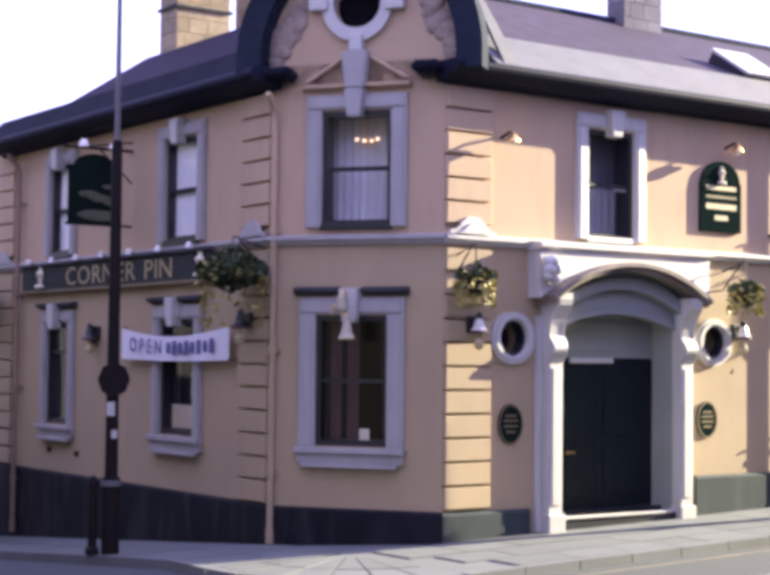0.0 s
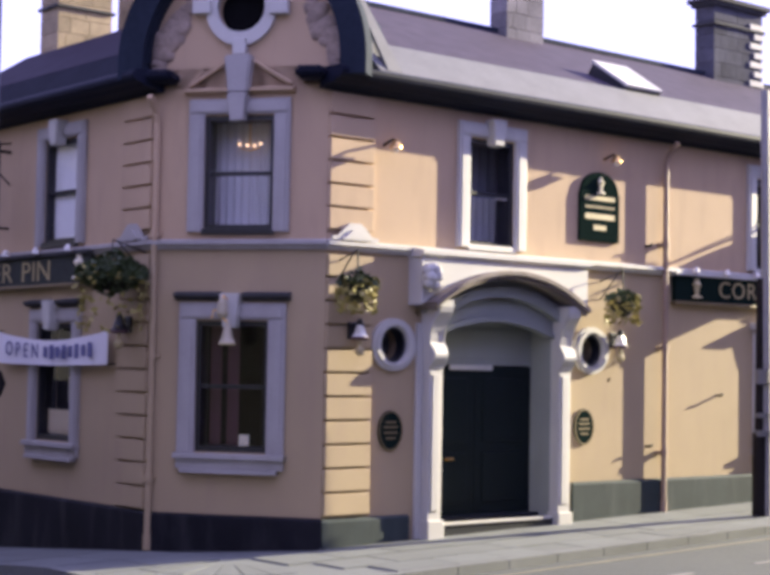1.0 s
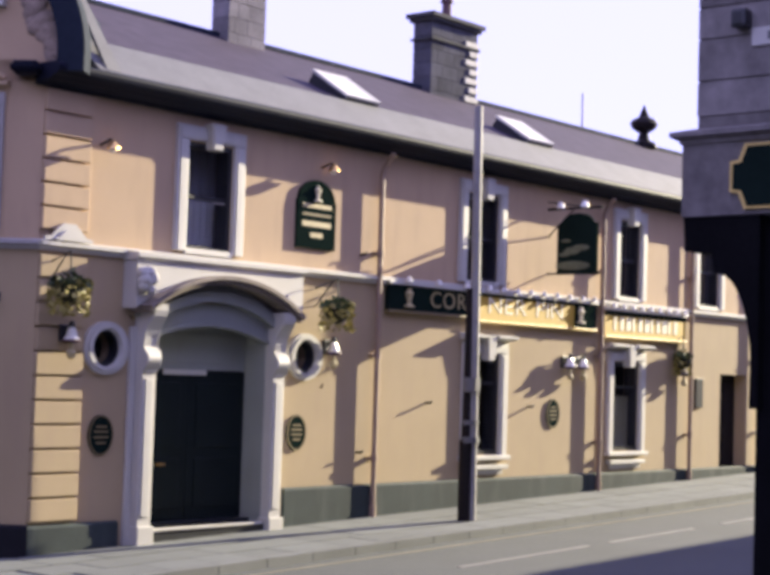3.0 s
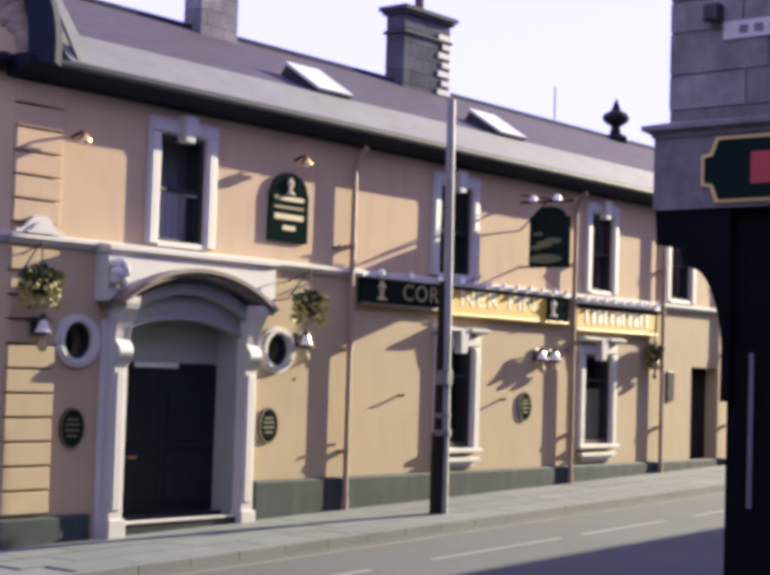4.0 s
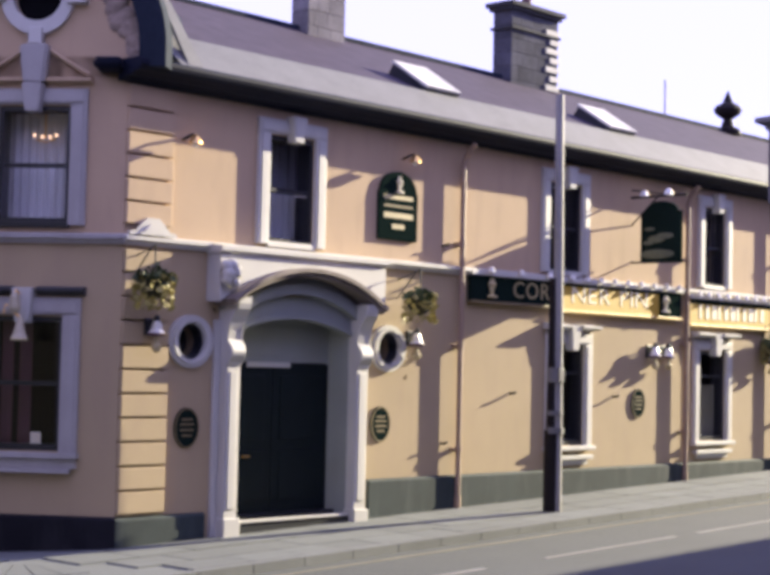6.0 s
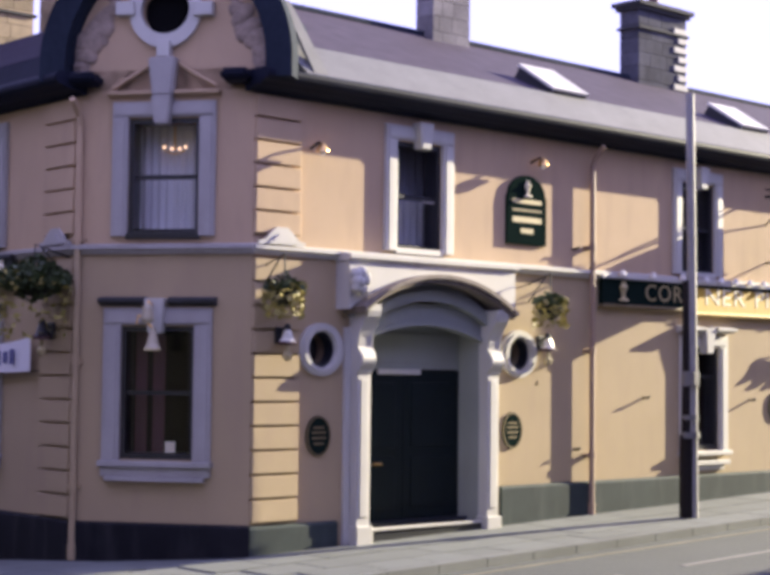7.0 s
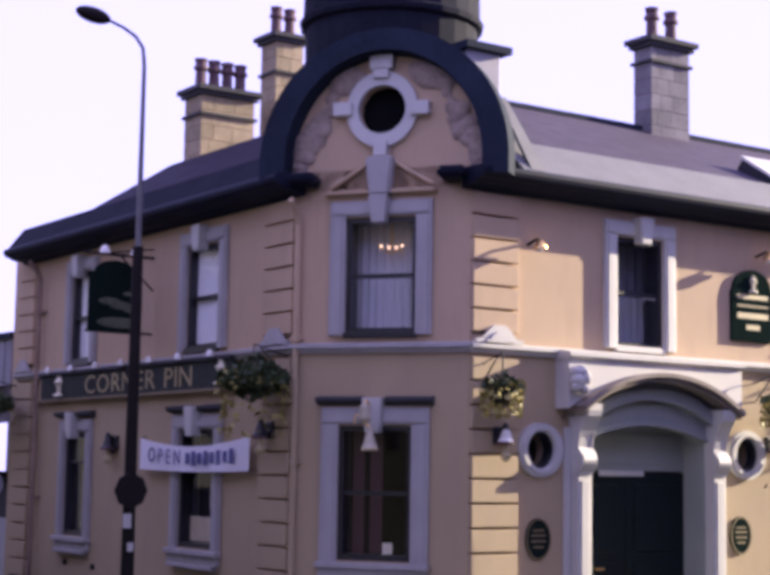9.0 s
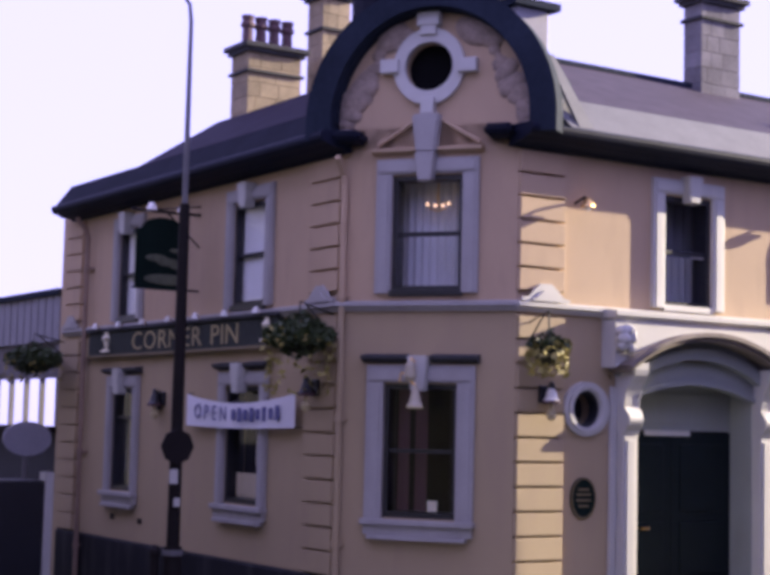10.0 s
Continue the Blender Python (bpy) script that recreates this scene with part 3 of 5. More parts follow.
# ---- windows ----
def window(name, m, u0, u1, z0, z1, style, label):
    """A sash window: moulded surround, keystone, sill, black frame and two panes."""
    w, h, uc = u1 - u0, z1 - z0, (u0 + u1) / 2
    ob = thing(name, label, "window", m @ Matrix.Translation((uc, 0, z0)), kind="structure")
    a, b = -w / 2, w / 2
    s = 0.24 if style != "corner_ground" else 0.26
    proud = 0.06
    # trim on west and corner fronts is greyed to stand in for shade
    paint = TRIM if "south" in style else SHADETRIM
    for nm, x0, x1 in (("architrave", a - s, a), ("architrave", b, b + s)):
        bm = boxes((x0, x1, -proud, 0.0, -0.02, h + 0.02), (x0 + 0.05, x1 - 0.05, -proud - 0.02, -proud, -0.02, h), bevel=0.008)
        part(nm, bm, paint, ob)
    part("head", boxes((a - s, b + s, -proud, 0.0, h + 0.022, h + s), (a - s + 0.05, b + s - 0.05, -proud - 0.02, -proud, h + 0.05, h + s - 0.05), bevel=0.008), paint, ob)
    # tapered keystone
    kt = h + s + (0.06 if "upper" in style else 0.13)
    bm = bmesh.new()
    kb = h - 0.1
    hexa(bm, [(-0.10, -0.19, kb), (0.10, -0.19, kb), (0.10, 0, kb), (-0.10, 0, kb), (-0.15, -0.21, kt), (0.15, -0.21, kt), (0.15, 0, kt), (-0.15, 0, kt)])
    bmesh.ops.bevel(bm, geom=bm.edges[:], offset=0.015, segments=2, affect="EDGES")
    part("keystone", bm, paint if style == "corner_upper" else TRIM, ob, "painted keystone")
    if "ground" in style:
        deep = 0.24 if style == "south_ground" else 0.15
        for x0, x1 in ((a - s - 0.06, -0.17), (0.17, b + s + 0.06)):
            bm = bmesh.new()
            profile(bm, [(0, h + s + 0.03), (-deep * 0.6, h + s + 0.05), (-deep, h + s + 0.09), (-deep, h + s + 0.13), (0, h + s + 0.16)], x0, x1)
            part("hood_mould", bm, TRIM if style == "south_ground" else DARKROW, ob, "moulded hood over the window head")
    if style == "corner_upper":
        for sgn in (-1, 1):
            bm = bmesh.new()
            x0, x1 = sorted((sgn * 0.17, sgn * (b + s + 0.06)))
            profile(bm, [(0, h + s + 0.06), (-0.13, h + s + 0.1), (-0.13, h + s + 0.14), (0, h + s + 0.17)], x0, x1)
            tube(bm, [(sgn * 0.17, -0.04, h + s + 0.56), (sgn * 0.42, -0.05, h + s + 0.40), (sgn * (b + s), -0.04, h + s + 0.2)], 0.03)
            part("broken_pediment", bm, RENDER, ob, "broken pediment moulding")
        bm = bmesh.new()
        hexa(bm, [(-0.15, -0.17, kt), (0.15, -0.17, kt), (0.15, 0, kt), (-0.15, 0, kt), (-0.21, -0.2, kt + 0.55), (0.21, -0.2, kt + 0.55), (0.21, 0, kt + 0.55), (-0.21, 0, kt + 0.55)])
        bmesh.ops.bevel(bm, geom=bm.edges[:], offset=0.03, segments=2, affect="EDGES")
        part("scroll_block", bm, paint, ob, "painted block over the keystone")
    if "ground" in style:
        part("sill", boxes((a - s - 0.03, b + s + 0.03, -0.14, 0.0, -0.10, -0.02), bevel=0.012), paint, ob)
        if style != "south_ground":
            part("apron", boxes((a - s, b + s, -0.08, 0.0, -0.24, -0.102), (a - s + 0.08, b + s - 0.08, -0.14, 0.0, -0.30, -0.242), bevel=0.01), paint, ob)
    else:
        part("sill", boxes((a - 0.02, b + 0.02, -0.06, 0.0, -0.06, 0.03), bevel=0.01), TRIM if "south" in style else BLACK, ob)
    f = 0.065
    part("outer_frame", boxes((a, a + f, 0.01, 0.3, 0, h), (b - f, b, 0.01, 0.3, 0, h), (a + f, b - f, 0.01, 0.3, h - f, h), (a + f, b - f, 0.01, 0.3, 0, f + 0.02)), BLACK, ob, "black painted window frame")
    mid = h * 0.5 if "upper" in style or "corner" in style else h * 0.72
    part("meeting_rail", boxes((a + f, b - f, 0.06, 0.14, mid - 0.03, mid + 0.03)), BLACK, ob)
    for z2, z3, d in ((mid + 0.03, h - f, 0.08), (f + 0.02, mid - 0.03, 0.11)):
        pane = part("pane", boxes((a + f, b - f, d, d + 0.006, z2, z3)), GLASS, ob, "clear glass pane")
        pane.visible_shadow = False
    return ob


WINDOWS = []
for a, b in SOUTH_UPPER:
    WINDOWS.append((MR, a, b, UP0, UP1, "south_upper", "sash window in a white surround with keystone, sunlit front"))
for a, b in SOUTH_GROUND:
    WINDOWS.append((MR, a, b, 1.0, 2.85, "south_ground", "tall ground floor window with white hood and double sill"))
for a, b in WEST_UPPER:
    WINDOWS.append((ML, a, b, UP0, UP1, "west_upper", "sash window in a white surround with pale blind drawn"))
for a, b in WEST_GROUND:
    WINDOWS.append((ML, a, b, GR0, GR1, "west_ground", "ground floor window with hood mould on the shaded side"))
WINDOWS.append((MC, CU0, CU1, 4.25, 5.9, "corner_upper", "sash window with broken pediment on the canted corner"))
WINDOWS.append((MC, 0.71, 1.79, 1.1, 2.96, "corner_ground", "large dark ground floor window on the canted corner"))
for i, (m, a, b, z0, z1, style, label) in enumerate(WINDOWS):
    window("window_%d" % (i + 1), m, a, b, z0, z1, style, label)
for a, b in SOUTH_GROUND:
    ob = thing("window_ledge", "white painted lower ledge under a street window", "ledge", Matrix.Translation(((a + b) / 2, 0, 0.73)), kind="structure")
    part("ledge", boxes((-0.7, 0.7, -0.12, 0.0, 0.0, 0.08), (-0.6, 0.6, -0.06, 0.0, -0.1, 0.0), bevel=0.01), TRIM, ob)


def wavy(bm, u0, u1, d, z0, z1, depth=0.03, folds=9):
    k = folds * 6
    rows = [[bm.verts.new((u0 + (u1 - u0) * i / k, d + dd + depth * math.sin(2 * math.pi * folds * i / k), z)) for z in (z0, z1) for dd in (0, 0.006)] for i in range(k + 1)]
    for p, q in zip(rows[:-1], rows[1:]):
        for x, y in ((0, 1), (1, 3), (3, 2), (2, 0)):
            bm.faces.new((p[x], p[y], q[y], q[x]))
    bm.faces.new([rows[0][i] for i in (0, 2, 3, 1)])
    bm.faces.new([rows[-1][i] for i in (0, 1, 3, 2)])


def curtain(m, u0, u1, d, z0, z1, mat, label, depth=0.03, folds=9, category="curtain", name="net_curtain"):
    bm = bmesh.new()
    wavy(bm, u0, u1, d, z0, z1, depth, folds)
    return solo(name, bm, mat, label, category, m)


REDCLOTH = material("dull_red_curtain", (0.16, 0.075, 0.085), 0.9, vary=0.2, grain=30, stretch=(6, 6, 0.6))
curtain(MC, CU0 - 0.3, CU1 + 0.3, 0.62, 4.06, 6.1, CURTAIN, "grey-white net curtain behind the corner sash window", 0.02, 14)
for a, b in WEST_UPPER:
    curtain(ML, a + 0.07, b - 0.07, 0.135, 4.22, 5.84, BLIND, "white blind drawn behind the side street window", 0.006, 3, "blind", "window_blind")
curtain(MR, 4.1, 5.6, 0.62, 4.06, 6.2, material("dark_slate_curtain", (0.16, 0.17, 0.22), 0.9, vary=0.2, grain=30, stretch=(6, 6, 0.6)), "dark slate curtain behind the upper window", 0.03, 8, name="drawn_curtain")
curtain(MR, 4.1, 5.4, 0.45, 4.06, 5.02, material("grey_half_net", (0.4, 0.41, 0.44), 0.9, vary=0.2, grain=30, stretch=(6, 6, 0.6)), "grey half net behind the lower sash of the upper window", 0.02, 9, name="half_curtain")
curtain(MC, 0.8, 0.97, 0.35, 1.0, 3.1, REDCLOTH, "dull red curtain drawn to one side of the window", 0.04, 5, name="side_curtain")
curtain(MC, 1.06, 1.24, 0.35, 1.0, 3.1, REDCLOTH, "dull red curtain drawn to one side of the window", 0.04, 5, name="side_curtain")
curtain(ML, -9.95, -9.0, 0.36, 1.1, 3.0, CURTAIN, "pale net curtain behind the side street window", 0.02, 10)
for a, b in WEST_GROUND[:1]:
    curtain(ML, a + 0.07, b - 0.07, 0.17, GR0 + 0.1, GR0 + 0.48, material("cream_cafe_cloth", (0.6, 0.52, 0.36), 0.9, vary=0.1, grain=30, stretch=(6, 6, 0.6)), "cream cafe curtain low in the window", 0.012, 6, name="cafe_curtain")
curtain(MR, 16.5, 17.45, 0.2, 1.02, 2.15, material("olive_half_blind", (0.2, 0.19, 0.12), 0.9, vary=0.08), "olive half blind drawn in the street window", 0.004, 3, "blind", "half_blind")
solo("notice_card", boxes((1.27, 1.42, 0.30, 0.304, 1.16, 1.34)), CREAM, "small white notice card standing in the corner window", "card", MC)
solo("notice_card", boxes((WEST_GROUND[0][1] - 0.42, WEST_GROUND[0][1] - 0.12, 0.16, 0.164, 1.72, 2.1)), CREAM, "pale notice card in the side street window", "card", ML)

solo("notice_card", boxes((4.86, 5.16, 0.075, 0.079, 4.96, 5.05)), SHADETRIM, "small pale card behind the upper sash window", "card", MR)

# ---- round windows beside the door ----
for i, c in enumerate(OCULI):
    ob = thing("window_%d" % (len(WINDOWS) + 1 + i), "small oval window in a broad white ring beside the door", "window", Matrix.Translation((c, 0, OC_Z)), group="oval windows beside the door", kind="structure")
    bm = bmesh.new()
    ring(bm, 0, 0, (0.245, 0.26), (0.415, 0.38), -0.06, 0.0, n=40)
    ring(bm, 0, 0, (0.27, 0.285), (0.34, 0.33), -0.085, -0.055, n=40)
    part("surround", bm, TRIM, ob, "white painted ring")
    bm = bmesh.new()
    disc(bm, 0, 0, (0.26, 0.27), 0.06, 0.07)
    part("pane", bm, GLASS, ob, "dark glass pane")
    bm = bmesh.new()
    ring(bm, 0, 0, (0.215, 0.23), (0.244, 0.259), -0.02, 0.16, n=32)
    part("frame", bm, BLACK, ob)
    # black sheet in place of the dark room behind
    part("backing", boxes((-0.45, 0.45, 0.352, 0.38, -0.45, 0.45)), BLACK, ob, "black sheet standing in for the dark space behind the pane")

# ---- street door and its hooded porch ----
DU = 4.82
porch = thing("door_porch", "white painted porch with bowed hood, pilasters and deep reveal", "porch", Matrix.Translation((DU, 0, 0)), kind="structure")
for sgn in (-1, 1):
    x0, x1 = sorted((sgn * 1.23, sgn * 1.49))
    part("pilaster", boxes((x0, x1, -0.2, 0.0, -0.3, 2.4), (x0 + 0.05, x1 - 0.05, -0.22, -0.2, 0.25, 2.25), bevel=0.012), TRIM, porch, "white painted pilaster")
    part("pilaster_base", boxes((x0 - 0.03, x1 + 0.03, -0.25, 0.0, -0.32, 0.12), bevel=0.015), TRIM, porch)
    part("outer_strip", boxes((min(sgn * 1.5, sgn * 1.61), max(sgn * 1.5, sgn * 1.61), -0.06, 0.0, -0.2, 3.0), bevel=0.01), TRIM, porch)
    part("reveal", boxes((min(sgn * 1.215, sgn * 1.26), max(sgn * 1.215, sgn * 1.26), -0.02, 0.48, -0.3, 3.2)), PORCHPAINT, porch, "painted door reveal, greyed for the shade of the hood")
    bm = bmesh.new()
    xc = sgn * 1.36
    swell = [(0, 2.3), (-0.16, 2.3), (-0.22, 2.34)]
    swell += [(-0.20 - 0.12 * math.sin(radians(a)), 2.36 + 0.36 * a / 180) for a in range(15, 181, 15)]
    swell += [(-0.22, 2.86), (-0.26, 2.96), (-0.32, 3.06), (-0.40, 3.16), (-0.42, 3.24), (-0.42, 3.34), (0, 3.34)]
    profile(bm, swell, xc - 0.14, xc + 0.14)
    bmesh.ops.bevel(bm, geom=[e for e in bm.edges if abs(e.verts[0].co.x - e.verts[1].co.x) < 0.01], offset=0.015, segments=2, affect="EDGES")
    part("scroll_bracket", bm, TRIM, porch, "white painted scroll bracket")


def arched_plate(bm, half, z_top, z_spring, rise, d0, d1, n=24):
    """A plate whose underside is bowed upwards."""
    rows = []
    for i in range(n + 1):
        u = -half + 2 * half * i / n
        zb = z_spring + rise * (1 - (u / half) ** 2)
        rows.append([bm.verts.new(p) for p in ((u, d0, zb), (u, d0, z_top), (u, d1, z_top), (u, d1, zb))])
    for p, q in zip(rows[:-1], rows[1:]):
        for j in range(4):
            bm.faces.new((p[j], p[(j + 1) % 4], q[(j + 1) % 4], q[j]))
    bm.faces.new(rows[0][::-1])
    bm.faces.new(rows[-1])


def bow(bm, half, z_end, z_crown, thick, d0, d1, n=28):
    rise = z_crown - z_end
    r = (half * half + rise * rise) / (2 * rise)
    a = math.degrees(math.asin(half / r))
    ring(bm, 0, z_crown - r, (r - thick, r - thick), (r, r), d0, d1, 90 - a, 90 + a, n)


bm = bmesh.new()
bow(bm, 1.64, 3.3, 3.83, 0.06, -0.5, 0.0)
bow(bm, 1.62, 3.25, 3.77, 0.06, -0.44, 0.0)
part("hood", bm, BROWNHOOD, porch, "bowed hood with mottled brown paint")
# mouldings under the hood have its shade in their grey colour
bm = bmesh.new()
bow(bm, 1.52, 3.18, 3.7, 0.12, -0.13, 0.0)
bow(bm, 1.42, 3.16, 3.6, 0.16, -0.2, 0.0)
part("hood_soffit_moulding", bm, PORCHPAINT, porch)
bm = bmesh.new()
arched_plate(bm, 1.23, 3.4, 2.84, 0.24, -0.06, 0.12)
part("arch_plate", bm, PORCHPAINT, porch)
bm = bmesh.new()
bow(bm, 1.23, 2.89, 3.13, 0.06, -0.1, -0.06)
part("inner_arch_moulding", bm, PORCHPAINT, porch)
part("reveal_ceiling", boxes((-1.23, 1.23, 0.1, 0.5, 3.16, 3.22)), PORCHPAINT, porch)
part("over_door_panel", boxes((-1.215, 1.215, 0.42, 0.5, 2.40, 3.16), (-1.05, 1.05, 0.40, 0.42, 2.5, 2.95), bevel=0.006), PORCHPAINT, porch, "panel over the door, greyed for the shade of the hood")
bm = bmesh.new()
arched_plate(bm, 1.75, 3.96, 3.26, 0.56, -0.3, 0.0)
profile(bm, [(0, 3.962), (-0.32, 3.962), (-0.36, 4.0), (-0.36, 4.06), (0, 4.11)], -1.78, 1.78)
part("blocking_course", bm, TRIM, porch, "white painted spandrel block over the hood")

bm = bmesh.new()
for j in range(14):
    rr = rng.uniform(0.07, 0.12)
    bmesh.ops.create_icosphere(bm, subdivisions=2, radius=rr, matrix=Matrix.Translation((-1.62 + rng.uniform(-0.1, 0.1), -0.3 + rng.uniform(-0.1, 0.06), 3.66 + rng.uniform(-0.14, 0.14))))
part("carved_end", bm, TRIM, porch, "white painted carved rosette at the hood's end")

door = thing("door_1", "dark green panelled double door, closed", "door", Matrix.Translation((DU, 0.42, 0.1)), kind="structure")
for sgn in (-1, 1):
    x0, x1 = sorted((sgn * 0.006, sgn * 1.212))
    leaf = part("door_leaf", boxes((x0, x1, 0.0, 0.05, 0.0, 2.28)), DOORPAINT, door)
    for z0, z1 in ((0.18, 0.95), (1.1, 2.1)):
        part("panel", boxes((x0 + 0.16, x1 - 0.16, -0.018, 0.0, z0, z1), bevel=0.012), DOORPAINT, leaf)
part("door_handle", tubes(([(-0.62, -0.05, 0.86), (-0.48, -0.05, 0.86)], 0.022), ([(-0.62, 0.0, 0.86), (-0.62, -0.06, 0.86)], 0.02)), BRASS, door, "brass door handle")
part("letter_plate", boxes((-0.55, 0.35, -0.03, -0.003, 2.22, 2.3), bevel=0.006), TRIM, door, "white strip along the door head")
step = thing("door_step", "black stone door step with a white painted nosing", "step", Matrix.Translation((DU, 0, 0)), kind="structure")
part("step", boxes((-1.21, 1.21, -0.12, 0.48, -0.35, 0.02), (-1.21, 1.21, 0.2, 0.48, 0.02, 0.1), bevel=0.01), BLACK, step)
part("nosing", boxes((-1.18, 1.18, -0.15, -0.02, 0.024, 0.06), bevel=0.008), TRIM, step, "white painted nosing")

# plain dark door further along the sunlit front
d2 = thing("door_2", "plain dark painted door set back in the sunlit wall", "door", Matrix.Translation((21.85, 0.3, 0.3)), kind="structure")
part("door_leaf", boxes((-0.65, 0.65, 0.0, 0.05, -0.4, 2.4)), BROWN, d2)
for z0, z1 in ((0.2, 1.0), (1.15, 2.2)):
    for x0 in (-0.52, 0.06):
        part("panel", boxes((x0, x0 + 0.46, -0.015, 0.0, z0, z1), bevel=0.01), BROWN, d2)
part("threshold", boxes((-0.65, 0.65, -0.32, 0.0, -0.4, 0.1)), KERB, d2, "stone threshold")
solo("notice_board", boxes((-0.16, 0.16, -0.05, 0.0, -0.33, 0.33), bevel=0.01), BLACK, "narrow black notice board on the sunlit wall", "board", Matrix.Translation((20.15, 0, 2.25)))

# ---- small pediments on the string course ----
for m, u in ((MR, 1.98), (ML, -2.55), (ML, -12.1)):
    bm = bmesh.new()
    outline = [(-0.42, 0.0), (0.42, 0.0), (0.42, 0.05), (0.30, 0.07), (0.20, 0.17), (0.10, 0.25), (-0.10, 0.25), (-0.20, 0.17), (-0.30, 0.07), (-0.42, 0.05)]
    for k, d in ((1.0, 0.035), (0.6, 0.06)):
        f = [bm.verts.new((x * k, -d, z * k + 0.02 * (1 - k))) for x, z in outline]
        b = [bm.verts.new((v.co.x, 0, v.co.z)) for v in f]
        bm.faces.new(f)
        bm.faces.new(b[::-1])
        for i in range(len(f)):
            bm.faces.new((f[i], b[i], b[(i + 1) % len(f)], f[(i + 1) % len(f)]))
    solo("quoin_pediment", bm, TRIM if m is MR else SHADETRIM, "small white painted pediment with a flat crown on the string course", "pediment", m @ Matrix.Translation((u, -0.07, 4.12)), kind="structure")


# ---- chimneys ----
def chimney(x0, x1, y0, y1, z0, z1, mat, pots, label, band=None, course=0.3, pot_h=0.6):
    ob = thing("chimney", label, "chimney", Matrix.Translation(((x0 + x1) / 2, (y0 + y1) / 2, 0)), kind="structure")
    w, d = (x1 - x0) / 2, (y1 - y0) / 2
    core = part("stack", boxes((-w + 0.03, w - 0.03, -d + 0.03, d - 0.03, z0, z1)), mat, ob)
    n = max(3, round((z1 - z0) / course))
    h = (z1 - z0) / n
    r = random.Random(int(x0 * 100))
    for i in range(n):
        cuts = [-w] + sorted(-w + 2 * w * (k + r.uniform(0.3, 0.7) * 0.6 + (0.5 if i % 2 else 0.2)) / 3 for k in range(2)) + [w]
        for p, q in zip(cuts[:-1], cuts[1:]):
            part("stone", boxes((p + 0.005, q - 0.005, -d, d, z0 + i * h + 0.005, z0 + (i + 1) * h - 0.005)), mat, core)
    part("cap", boxes((-w - 0.07, w + 0.07, -d - 0.07, d + 0.07, z1, z1 + 0.08), (-w - 0.13, w + 0.13, -d - 0.13, d + 0.13, z1 + 0.08, z1 + 0.18), bevel=0.015), DARKROW, ob, "dark projecting stone cap")
    if band:
        part("string_band", boxes((-w - 0.05, w + 0.05, -d - 0.05, d + 0.05, band, band + 0.06), bevel=0.01), DARKROW, ob)
    part("flashing", boxes((-w - 0.03, w + 0.03, -d - 0.03, d + 0.03, z0, z0 + 0.35)), LEAD, ob)
    for i in range(pots):
        bm = bmesh.new()
        px = -w + (2 * w) * (i + 0.5) / pots
        lathe(bm, [(0.13, 0), (0.15, 0.04), (0.11, 0.1), (0.10, pot_h * 0.6), (0.14, pot_h * 0.65), (0.14, pot_h * 0.75), (0.105, pot_h * 0.8), (0.13, pot_h)], 14, (px, 0, z1 + 0.18))
        part("chimney_pot", bm, POT, ob, "dark clay chimney pot")
    return ob


chimney(7.9, 8.85, 3.0, 3.45, 8.0, 10.02, GREYSTONE, 2, "grey stone chimney stack with two pots on the ridge", band=9.72)
ch = chimney(13.85, 15.46, 3.0, 3.5, 7.9, 9.95, SOOTSTONE, 1, "dark stone chimney stack with pale corner stones on the ridge", band=9.55)
for i in range(9):
    part("pale_corner_stone", boxes((0.36 + 0.14 * (i % 2), 0.83, -0.28, 0.27, 8.0 + 0.2 * i, 8.13 + 0.2 * i), bevel=0.012), LEAD, ch, "pale corner stone")
chimney(2.28, 3.45, 9.5, 10.2, 7.2, 9.52, STONE, 4, "sunlit buff stone chimney stack with four pots", band=9.12)
ch = chimney(3.92, 4.55, 9.5, 10.1, 6.6, 10.85, STONE, 2, "tall buff stone chimney stack at the rear", band=10.2)

# ---- skylights ----
SLOPE = math.degrees(math.atan2(RIDGE_Z - 7.05, RIDGE_Y - 0.2))


